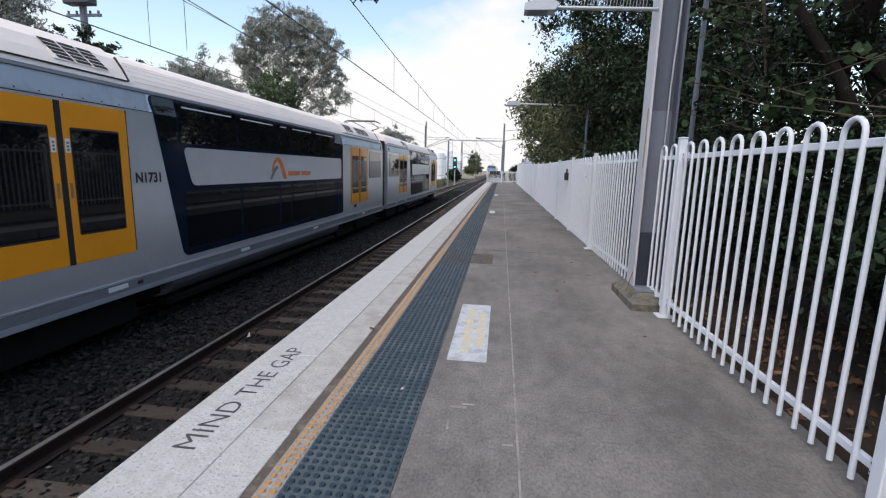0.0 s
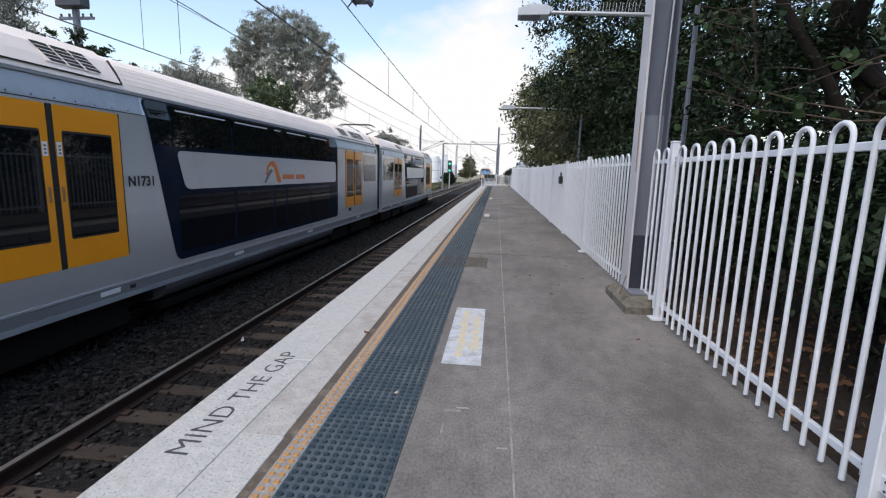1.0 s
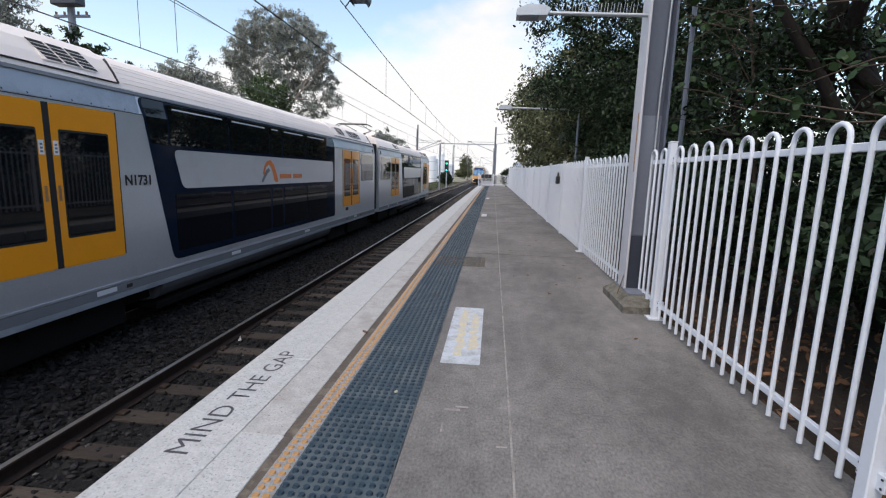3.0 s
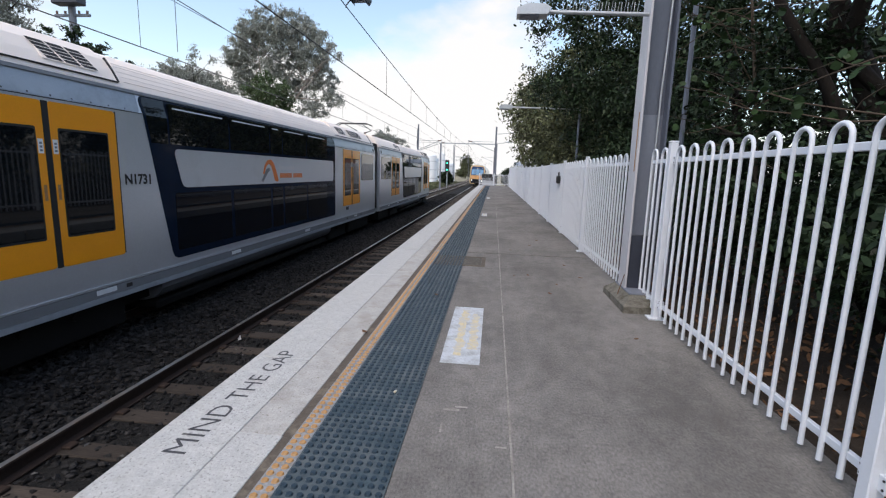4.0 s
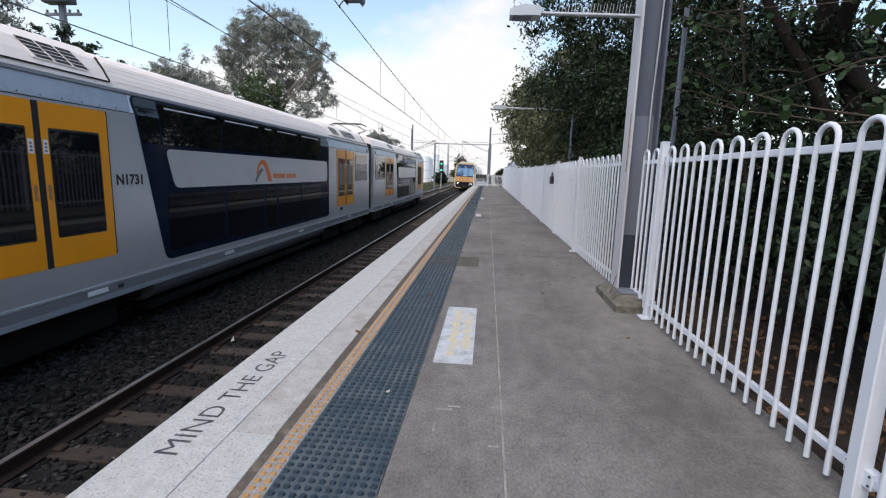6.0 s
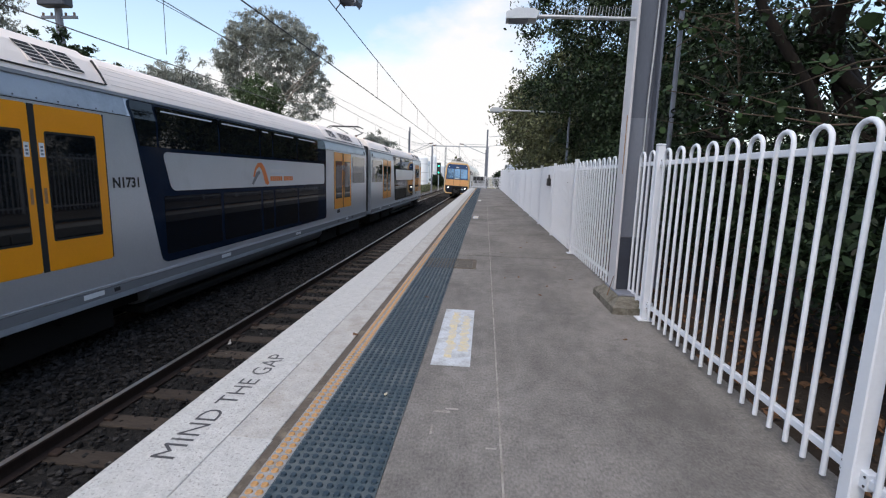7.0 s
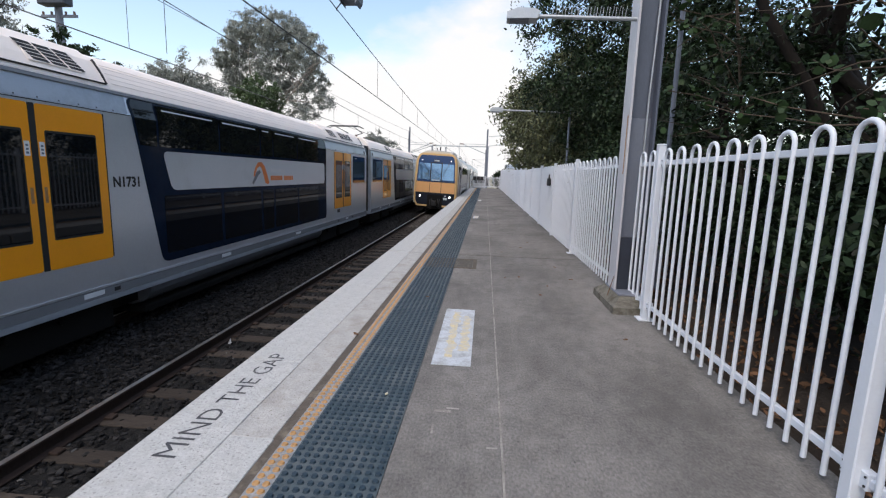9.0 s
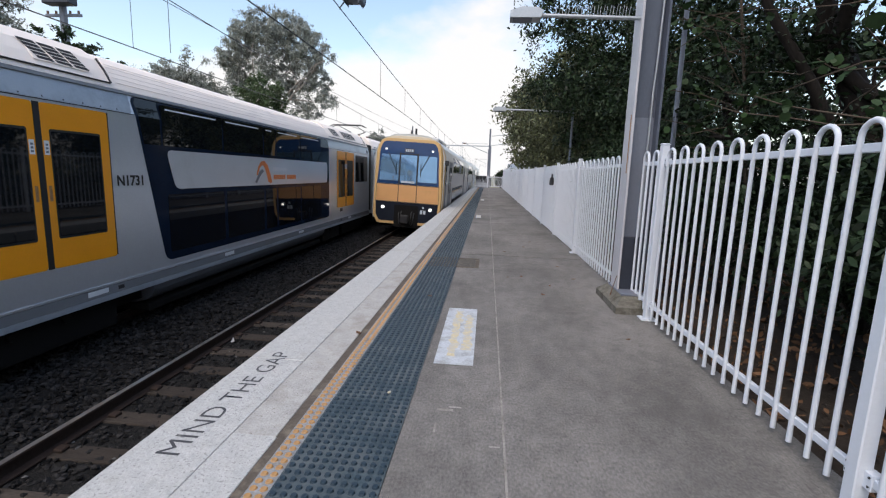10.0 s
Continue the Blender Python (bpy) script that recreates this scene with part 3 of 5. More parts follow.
def side_panel(poly, out, thick=0.02, side=1, r=0.0, upright=False):
    """A plate on the carriage side, following its bend: poly of (y, z from the platform level)."""
    bm = bmesh.new()
    pts = rounded(poly, r) if r else poly
    face = bm.faces.new([bm.verts.new((0, y, z + Z0)) for y, z in pts])
    bmesh.ops.bisect_plane(bm, geom=[face, *face.edges, *face.verts], plane_co=(0, 0, CREASE), plane_no=(0, 0, 1))
    ext = bmesh.ops.extrude_face_region(bm, geom=list(bm.faces))
    back = {v for v in ext["geom"] if isinstance(v, bmesh.types.BMVert)}
    for v in bm.verts:
        v.co.x = side * ((1.52 if upright else side_x(v.co.z)) + out - (thick if v in back else 0))
    return bm


def rect(y0, y1, z0, z1):
    return [(y0, z0), (y1, z0), (y1, z1), (y0, z1)]


HALF = [(1.30, -0.62), (1.50, -0.60), (1.52, -0.52), (1.52, 2.2), (1.45, 2.55)]
ROOF = [(1.425, 2.535), (1.43, 2.575), (1.36, 2.72), (1.24, 2.9), (1.05, 3.04), (0.75, 3.14), (0.4, 3.19), (0, 3.21)]


def profile_mesh(half, y0, y1):
    pts = [(x, z + Z0) for x, z in half] + [(-x, z + Z0) for x, z in half[::-1] if x > 0]
    return prism(bmesh.new(), pts, lambda a, b, h: (a, y0 + h, b), y1 - y0)


def train_door(car, yc, z0, z1, half, side, near):
    """A pair of yellow sliding doors with tall windows."""
    for s in (-1, 1):
        a, b = sorted((yc + s * 0.045, yc + s * half))
        poly = rect(a, b, z0, z1)
        door = part("door", side_panel(poly, 0.006, 0.03, side, 0.05), M_YELLOW, car, "amber yellow sliding door leaf")
        w0, w1 = sorted((yc + s * 0.17, yc + s * (half - 0.17)))
        part("window_seal", side_panel(rect(w0 - 0.02, w1 + 0.02, 0.43, 1.85), 0.009, 0.02, side, 0.03), M_RUBBER, door)
        part("window", side_panel(rect(w0, w1, 0.46, 1.82), 0.012, 0.02, side, 0.03), M_DOORGLASS, door, "dark tinted door window")
        if near:
            h0, h1 = sorted((yc + s * 0.075, yc + s * 0.115))
            part("handle", side_panel(rect(h0, h1, 0.93, 1.13), 0.009, 0.02, side), M_RUST, door, "recessed orange handle")
            k0, k1 = sorted((yc + s * 0.065, yc + s * 0.135))
            st = part("sticker", side_panel(rect(k0, k1, 1.52, 1.7), 0.009, 0.02, side), M_STICKER, door, "white notice sticker")
            for zz in (1.545, 1.59, 1.635):
                part("print_bar", side_panel(rect(k0 + 0.018, k1 - 0.018, zz, zz + 0.026), 0.0105, 0.02, side), M_GREY_STEEL, st)
    part("door_seal", side_panel(rect(yc - 0.04, yc + 0.04, z0, z1), 0.012, 0.03, side), M_RUBBER, car)
    part("door_seal", side_panel(rect(yc + half, yc + half + 0.02, z0 + 0.02, z1), 0.006, 0.02, side), M_RUBBER, car)
    part("door_seal", side_panel(rect(yc - half - 0.02, yc - half, z0 + 0.02, z1), 0.006, 0.02, side), M_RUBBER, car)


def louvres(car, y, m, name="roof_vent"):
    """A framed bank of dark slots on the roof's slope."""
    vent = part(name, slab(-0.15, 0.15, -0.12, 0.12, -0.01, 0.003, 0.002), M_ROOF, car, "cream roof vent with dark slots")
    vent.matrix_local = m
    for k in range(5):
        bm = slab(-0.144 + k * 0.058, -0.1 + k * 0.058, -0.115, 0.115, 0.002, 0.006)
        for v in bm.verts:
            v.co.y += 0.5 * v.co.x
        part("slot", bm, M_VENT, vent)


def roof_place(y, k, lift):
    """A place on the roof's slope, k of the way along its second and third facets."""
    (xa, za), (xb, zb) = ROOF[2], ROOF[3]
    x, z = xa + (xb - xa) * k, za + (zb - za) * k + Z0
    ang = math.atan2(zb - za, xa - xb)
    return Matrix.Translation((x + lift * math.sin(ang), y, z + lift * math.cos(ang))) @ Matrix.Rotation(ang, 4, "Y")


def silver_carriage(y_off, length, d1, d2, band, number, cab):
    """A double-deck carriage; y values are along the platform."""
    car = thing("train_carriage", "silver double-deck train carriage, yellow doors, black window band, standing", "train carriage", (FAR, 0, RAIL), "silver train")
    a, b = y_off, y_off + length
    bb = b - (1.7 if cab else 0)
    part("body", profile_mesh(HALF, a, bb), M_SILVER, car, "silver carriage body")
    part("roof", profile_mesh(ROOF, a, bb), M_ROOF, car, "cream white curved roof")
    if cab:
        bm = bmesh.new()
        rings = []
        for t in (0, 0.4, 0.75, 1):
            k, dz = 1 - 0.45 * t ** 2.2, -0.75 * t ** 2
            pts = HALF[:-1] + ROOF[1:]
            pts = pts + [(-x, z) for x, z in pts[::-1] if x > 0]
            rings.append([bm.verts.new((x * k, bb + 1.7 * t, (z + dz * max(0, z) / 3.2) + Z0)) for x, z in pts])
        for p, q in zip(rings, rings[1:]):
            for i in range(len(p)):
                bm.faces.new((p[i], p[(i + 1) % len(p)], q[(i + 1) % len(q)], q[i]))
        bm.faces.new(rings[-1]), bm.faces.new(rings[0][::-1])
        part("cab", bm, M_SILVER, car, "tapered silver driving cab")
    l, r = band
    for side in (1, -1):
        near = side == 1
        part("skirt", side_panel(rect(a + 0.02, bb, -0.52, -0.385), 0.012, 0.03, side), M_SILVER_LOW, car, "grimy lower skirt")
        part("skirt_strip", side_panel(rect(a + 0.02, bb, -0.6, -0.525), 0.02, 0.03, side), M_CANT, car, "pale strip along the bottom")
        part("sole_bar", side_panel(rect(a + 0.02, bb, -0.38, -0.35), 0.016, 0.03, side), M_SILVER, car)
        part("gutter", side_panel(rect(a, bb, 2.5, 2.548), 0.03, 0.05, side), M_SILVER_LOW, car, "grey gutter rail")
        part("waist_seam", side_panel(rect(a, bb, 2.205, 2.216), 0.006, 0.02, side), M_VENT, car)
        # added strips darken the upper slope in place of its shade and reflections
        for y0, y1 in ((a + 0.01, l - 0.015), (r + 0.02, bb - 0.02)):
            cant = part("cantrail", side_panel(rect(y0, y1, 2.222, 2.498), 0.007, 0.02, side, 0.03), M_CANT, car, "blue-grey strip painting shade above the doors")
            for k in range(int((y1 - y0) / 0.3)):
                part("rivet", side_panel(rect(y0 + 0.15 + 0.3 * k, y0 + 0.168 + 0.3 * k, 2.24, 2.258), 0.011, 0.01, side), M_VENT, cant)
        for yc in (d1, d2):
            train_door(car, yc, 0.045, 2.17, 1.09, side, near)
        slope = 0.58
        part("window_band", side_panel([(l + slope, -0.24), (r, -0.2), (r, 2.495), (l, 2.495)], 0.008, 0.02, side, 0.16), M_BLACK, car, "gloss black window band")
        part("corner_pane", side_panel([(l + 0.2, 1.77), (l + 0.6, 1.77), (l + 0.6, 2.48), (l + 0.12, 2.48), (l + 0.07, 2.4)], 0.012, 0.02, side), M_DOORGLASS, car, "glossy dark corner pane")
        # upper and lower window panes with thin gaps
        cuts = [l + 0.62, l + 2.5, l + 4.3, l + 5.0, l + 6.6, r - 0.8] if r - l > 8.5 else [l + 0.6, l + 2.2, l + 3.8, l + 5.4, r - 0.5]
        for y0, y1 in zip(cuts, cuts[1:]):
            part("window", side_panel(rect(y0 + 0.03, y1 - 0.03, 1.77, 2.45), 0.013, 0.13, side, 0.03, True), M_GLASS, car, "dark upper-deck window")
            part("blind_rail", side_panel(rect(y0 + 0.12, y1 - 0.25, 2.37, 2.395), 0.016, 0.02, side, 0, True), M_GREYTXT, car, "pale strip lamp behind the glass")
            part("window", side_panel(rect(y0 + 0.08, y1 - 0.03, -0.1, 0.93), 0.013, 0.02, side, 0.05), M_LOWGLASS, car, "dark lower-deck window")
        panel = part("side_panel", side_panel([(l + 0.92, 1.02), (r - 0.2, 1.02), (r - 0.2, 1.7), (l + 0.72, 1.7)], 0.014, 0.02, side, 0.14), M_SILVER, car, "silver panel between the decks")
        if near and number:
            # emblem in plain shapes, and a bar for each word
            e = l + 4.28
            e -= 0.02
            arc = [(e - 0.36, 1.27), (e - 0.27, 1.47), (e - 0.12, 1.6), (e + 0.06, 1.62), (e + 0.22, 1.52), (e + 0.36, 1.3), (e + 0.46, 1.1), (e + 0.38, 1.06), (e + 0.25, 1.1), (e + 0.16, 1.3), (e + 0.08, 1.44), (e - 0.04, 1.52), (e - 0.18, 1.45), (e - 0.3, 1.26)]
            part("emblem", side_panel(arc, 0.018, 0.02, side), M_ORANGE, panel, "orange arch-shaped emblem")
            leg = [(e - 0.44, 1.1), (e - 0.2, 1.37), (e - 0.06, 1.42), (e + 0.02, 1.36), (e - 0.1, 1.3), (e - 0.2, 1.22), (e - 0.36, 1.07)]
            part("emblem_leg", side_panel(leg, 0.017, 0.02, side), M_SILVER_LOW, panel, "grey lower stroke of the emblem")
            for z, h, mat, widths in ((1.37, 0.1, M_GREYTXT, (0.09, 0.05, 0.09, 0.09, 0.08, 0.09, 0.09, 0.05, 0.06)), (1.16, 0.12, M_ORANGE, (0.11, 0.1, 0.1, 0.1, 0.09, 0.1, -0.07, 0.1, 0.06, 0.1, 0.04, 0.1, 0.09))):
                y = e + 0.55
                for w in widths:
                    if w > 0:
                        part("word_bar", side_panel(rect(y, y + w, z, z + h), 0.018, 0.02, side), mat, panel)
                    y += abs(w) + 0.022
        # windows by the doors at the carriage ends
        if not cab:
            part("window", side_panel(rect(d2 + 1.35, bb - 0.35, 0.98, 2.1), 0.012, 0.02, side, 0.06), M_GLASS, car, "dark end window")
        else:
            part("window", side_panel(rect(a + 0.3, d1 - 1.3, 0.98, 2.1), 0.012, 0.02, side, 0.06), M_GLASS, car, "dark end window")
            part("cab_door", side_panel(rect(bb - 0.75, bb - 0.1, 0.05, 2.05), 0.008, 0.02, side, 0.05), M_YELLOW, car, "yellow cab door")
        for y in (d1 - 1.9, d1 + 0.5, l + 2.4, l + 6.4, d2 + 0.3):
            if a + 0.3 < y < bb - 0.8:
                part("step_plate", side_panel(rect(y, y + 0.36, -0.475, -0.405), 0.018, 0.02, side), M_STICKER, car, "pale marker plate")
        for y in (d1 + 0.75, d1 + 1.05, d2 - 0.7, d2 + 1.2):
            part("stencil_mark", side_panel(rect(y, y + 0.12, -0.48, -0.42), 0.0135, 0.02, side), M_VENT, car)
        part("indicator", side_panel(rect(d2 - 0.75, d2 - 0.45, -0.12, 0.0), 0.012, 0.02, side, 0.02), M_SIGN, car, "black indicator box")
        for y in (bb - 0.35, a + 0.3):
            part("camera_dome", side_panel(rect(y - 0.07, y + 0.07, 2.26, 2.4), 0.03, 0.05, side, 0.06), M_SIGN, car, "small black side camera")
        # roof ribs and raised equipment hoods over the doors
        for k in range(5):
            m = roof_place(0, -0.35 + 0.42 * k if k < 4 else 1.15, 0.0).translation
            part("roof_rib", tube(bmesh.new(), [(side * m.x, l - 0.15, m.z), (side * m.x, r + 0.2, m.z)], 0.004, 5), M_RIB, car, "shallow roof groove")
        for h0, h1 in ((a + 0.4, l - 0.28), (r + 0.35, bb - 0.4)):
            hood = [(1.415, 2.64), (1.33, 2.79), (1.22, 2.95), (1.0, 3.11), (0.6, 3.2), (0.6, 3.0), (1.2, 2.6)]
            part("roof_hood", prism(bmesh.new(), [(side * x, z + Z0) for x, z in hood], lambda p, q, h: (p, h0 + h, q), h1 - h0), M_ROOF, car, "cream equipment hood on the roof")
            part("hood_seam", tube(bmesh.new(), [(side * 1.42, h0, 2.632 + Z0), (side * 1.42, h1, 2.632 + Z0)], 0.012, 6), M_VENT, car, "dark seam under the hood")
            part("hood_seam", prism(bmesh.new(), [(side * x, z + Z0) for x, z in ((1.435, 2.635), (1.35, 2.8), (1.225, 2.985), (1.17, 2.95), (1.3, 2.77), (1.39, 2.62))], lambda p, q, h: (p, h1 + h, q), 0.022), M_VENT, car)
    for h0, h1, n in ((l - 0.28 - 1.65, l - 0.28, (0, 1, 2)), (r + 0.7, bb - 0.4, (0, 1, 2, 5, 6, 7, 8, 9, 10))):
        for i in n:
            louvres(car, 0, roof_place(h0 + (0.62 if h1 < 0.5 * (a + b) else 0.22) + i * 0.272, 0.6, 0.022))
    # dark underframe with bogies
    part("underframe", slab(-1.25, 1.25, a + 0.3, bb - 0.2, Z0 - 0.85, Z0 - 0.6), M_UNDER, car, "sooty underframe, shadow in its black")
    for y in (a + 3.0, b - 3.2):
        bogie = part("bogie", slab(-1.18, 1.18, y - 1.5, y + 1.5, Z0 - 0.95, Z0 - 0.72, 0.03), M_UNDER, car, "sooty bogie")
        for dy in (-1.15, 1.15):
            for s in (-1, 1):
                bm = bmesh.new()
                tube(bm, [(s * 0.68, y + dy, 0.43), (s * 0.82, y + dy, 0.43)], 0.43, 18)
                part("wheel", bm, M_UNDER, bogie)
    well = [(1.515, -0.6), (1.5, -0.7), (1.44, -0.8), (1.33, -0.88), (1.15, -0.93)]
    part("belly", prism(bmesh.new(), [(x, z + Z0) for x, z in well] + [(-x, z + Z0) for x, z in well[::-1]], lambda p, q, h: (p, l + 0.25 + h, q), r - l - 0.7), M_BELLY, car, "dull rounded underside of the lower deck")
    # cases made wide and low to block light under the train
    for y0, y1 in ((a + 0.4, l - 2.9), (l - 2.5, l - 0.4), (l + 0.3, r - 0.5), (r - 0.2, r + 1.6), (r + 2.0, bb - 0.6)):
        part("equipment_box", slab(-1.36, 1.36, y0, y1, Z0 - 1.1, Z0 - 0.95 if y0 == l + 0.3 else Z0 - 0.62, 0.03), M_UNDER, car, "sooty equipment case, enlarged to darken the underside")
    for y in (l - 2.7, l - 2.1, l - 1.35, r + 0.5, r + 1.8):
        part("air_reservoir", tube(bmesh.new(), [(1.37, y, Z0 - 0.72), (1.42, y, Z0 - 0.72)], 0.06, 10), M_UNDER, car, "small sooty cap under the skirt")
    if number:
        num = new("carriage_number", lettering(number, 0.215, 0.0075))
        num.data.materials.append(M_SIGN)
        num.parent = car
        num.matrix_local = Matrix.Translation((1.526, l - 0.42, 1.11 + Z0)) @ Matrix.Rotation(radians(90), 4, "Z") @ Matrix.Rotation(radians(90), 4, "X") @ Matrix.Diagonal((0.98, 1, 1, 1))
        tagged(num, "black stencilled carriage number")
    return car


first = silver_carriage(1.75, 20.05, 5.41, 18.17, (7.02, 16.17), "N1731", False)
second = silver_carriage(22.75, 19.6, 26.55, 38.35, (28.35, 36.2), "", True)
# gangway between them, and the folded current collector
gang = thing("gangway", "dark grey ribbed gangway between two train carriages", "gangway", (FAR, 21.8, RAIL), "silver train")
for i in range(6):
    part("fold", slab(-1.38, 1.38, 0.02 + i * 0.155, 0.14 + i * 0.155, Z0 - 0.45, Z0 + 2.7, 0.02), M_RUBBER, gang)
panto = thing("pantograph", "dark folded current collector on the train roof", "pantograph", (FAR, 24.6, RAIL + Z0 + 3.21), "silver train")
bm = bmesh.new()
for s in (-0.5, 0.5):
    tube(bm, [(s, -1.0, 0.05), (s * 0.8, 0.7, 0.32)], 0.025, 6)
    tube(bm, [(s * 0.8, 0.7, 0.32), (s * 0.9, -1.1, 0.45)], 0.02, 6)
part("arm", bm, M_WIRE, panto)
bm = bmesh.new()
for dy in (-0.2, 0.15):
    tube(bm, [(-0.9, -1.1 + dy, 0.4), (-0.7, -1.1 + dy, 0.5), (0.7, -1.1 + dy, 0.5), (0.9, -1.1 + dy, 0.4)], 0.025, 6)
part("contact_strip", bm, M_WIRE, panto)
for s in (-0.5, 0.5):
    for y in (-0.9, 0.7):
        part("insulator", tube(bmesh.new(), [(s, y, -0.02), (s, y, 0.1)], 0.06, 8), M_INSUL, panto)


# ---- yellow-fronted double-deck train, arriving on the near track ----
# carriage space: front at y = 0, y backwards, z above the rails
T_SIDE = [(1.3, 0.62), (1.48, 0.66), (1.5, 1.0), (1.5, 3.3), (1.38, 3.72), (1.1, 4.02), (0.7, 4.2), (0, 4.25)]


def t_x(z):
    for (xa, za), (xb, zb) in zip(T_SIDE[1:], T_SIDE[2:]):
        if za <= z <= zb:
            return xa + (xb - xa) * (z - za) / (zb - za)
    return 1.5


def t_panel(poly, out, thick, side, r=0.0):
    bm = bmesh.new()
    pts = rounded(poly, r) if r else poly
    face = bm.faces.new([bm.verts.new((0, y, z)) for y, z in pts])
    for z in (1.0, 3.3, 3.75):
        bmesh.ops.bisect_plane(bm, geom=[*bm.faces, *bm.edges, *bm.verts], plane_co=(0, 0, z), plane_no=(0, 0, 1))
    ext = bmesh.ops.extrude_face_region(bm, geom=list(bm.faces))
    back = {v for v in ext["geom"] if isinstance(v, bmesh.types.BMVert)}
    for v in bm.verts:
        v.co.x = side * (t_x(v.co.z) + out - (thick if v in back else 0))
    return bm


def front_plate(poly, y, thick, r=0.0):
    """A plate on the train's front: poly of (x, z), its face at y."""
    return prism(bmesh.new(), rounded(poly, r) if r else poly, lambda a, b, h: (a, y + h, b), thick)


def yellow_carriage(lead):
    car = thing("train_carriage", "stainless steel double-deck carriage with a golden yellow front arriving" if lead else "stainless steel double-deck carriage following on the near track",
                "train carriage", (NEAR, 150, RAIL), "yellow-fronted train")
    pts = [(x, z) for x, z in T_SIDE] + [(-x, z) for x, z in T_SIDE[::-1] if x > 0]
    y0 = 0.16 if lead else 0.1
    part("body", prism(bmesh.new(), pts, lambda a, b, h: (a, y0 + h, b), 20.1 - y0), M_STEEL, car, "stainless steel carriage body")
    for side in (1, -1):
        for yc in (3.4, 16.6):
            for s in (-1, 1):
                a, b = sorted((yc + s * 0.03, yc + s * 0.85))
                door = part("door", t_panel(rect(a, b, 1.2, 3.25), 0.006, 0.03, side, 0.05), M_SILVER_LOW, car, "grey sliding door leaf")
                w0, w1 = sorted((yc + s * 0.2, yc + s * 0.68))
                part("window", t_panel(rect(w0, w1, 1.75, 3.0), 0.01, 0.02, side, 0.05), M_GLASS, door, "dark door window")
        for a, b in ((5.2, 7.5), (7.7, 10.0), (10.2, 12.5), (12.7, 14.9)):
            part("window", t_panel(rect(a, b, 2.75, 3.55), 0.008, 0.02, side, 0.06), M_GLASS, car, "dark upper-deck window")
            part("window", t_panel(rect(a, b, 1.15, 1.95), 0.008, 0.02, side, 0.06), M_GLASS, car, "dark lower-deck window")
        part("sole_bar", t_panel(rect(0.2, 20, 0.66, 0.82), 0.012, 0.03, side), M_SILVER_LOW, car)
        if lead:
            part("cab_door", t_panel(rect(0.75, 1.45, 1.25, 3.2), 0.006, 0.02, side, 0.05), M_SILVER_LOW, car, "grey cab door")
            part("cab_window", t_panel(rect(0.85, 1.35, 2.2, 3.05), 0.011, 0.02, side, 0.05), M_GLASS, car, "dark cab window")
            part("cab_corner", t_panel([(0.3, 0.68), (0.55, 0.68), (0.62, 3.3), (0.5, 3.7), (0.3, 3.7)], 0.012, 0.02, side), M_TFRAME, car, "yellow cab corner")
            part("mirror", slab(side * 1.5 - 0.07, side * 1.5 + 0.07, 0.5, 0.62, 2.85, 3.1, 0.02), M_SIGN, car, "black mirror")
    part("roof_unit", slab(-0.95, 0.95, 2.5, 6.2, 4.08, 4.32, 0.08), M_STEEL, car, "grey roof unit")
    part("underframe", slab(-1.25, 1.25, 0.5, 19.7, 0.3, 0.65), M_UNDER, car, "sooty underframe, shadow in its black")
    for y in (3.2, 16.8):
        bogie = part("bogie", slab(-1.15, 1.15, y - 1.4, y + 1.4, 0.25, 0.6, 0.03), M_UNDER, car, "sooty bogie")
        for dy in (-1.1, 1.1):
            for s in (-1, 1):
                part("wheel", tube(bmesh.new(), [(s * 0.68, y + dy, 0.43), (s * 0.82, y + dy, 0.43)], 0.43, 18), M_UNDER, bogie)
    if not lead:
        part("gangway", slab(-0.7, 0.7, -0.28, 0.12, 1.0, 3.2, 0.03), M_RUBBER, car)
        return car
    nose = [(1.1, 0.45), (1.26, 0.47), (1.43, 0.78), (1.44, 1.6), (1.39, 2.65), (1.34, 3.5), (1.29, 3.76), (1.18, 3.94), (0.98, 4.02)]
    root = [(1.15, 0.5), (1.34, 0.56), (1.51, 0.8), (1.51, 1.6), (1.51, 2.65), (1.48, 3.38), (1.39, 3.72), (1.24, 3.92), (1.0, 4.06)]
    bm, rings = bmesh.new(), []
    for half, y in ((nose, 0.0), (nose, 0.04), (root, 0.26), (root, 0.34)):
        rings.append([bm.verts.new((x, y, z)) for x, z in half + [(-x, z) for x, z in half[::-1]]])
    for p, q in zip(rings, rings[1:]):
        for i in range(len(p)):
            bm.faces.new((p[i], p[(i + 1) % len(p)], q[(i + 1) % len(q)], q[i]))
    bm.faces.new(rings[0][::-1]), bm.faces.new(rings[-1])
    front = part("front", bm, M_TFRAME, car, "yellow front surround")
    bm, rings = bmesh.new(), []
    for half, y in (([(1.05, 4.0), (0.8, 4.1), (0.4, 4.13)], 0.1), ([(1.1, 4.0), (0.78, 4.2), (0.4, 4.23)], 0.45), ([(1.1, 4.0), (0.78, 4.2), (0.4, 4.25)], 1.6)):
        rings.append([bm.verts.new((x, y, z)) for x, z in half + [(-x, z) for x, z in half[::-1]]])
    for p, q in zip(rings, rings[1:]):
        for i in range(len(p)):
            bm.faces.new((p[i], p[(i + 1) % len(p)], q[(i + 1) % len(q)], q[i]))
    bm.faces.new(rings[0][::-1]), bm.faces.new(rings[-1])
    part("front_cap", bm, M_TCAP, front, "cream rounded roof end")
    band = [(1.32, 2.14), (1.28, 2.65), (1.24, 3.46), (1.19, 3.7), (1.08, 3.86), (0.95, 3.9)]
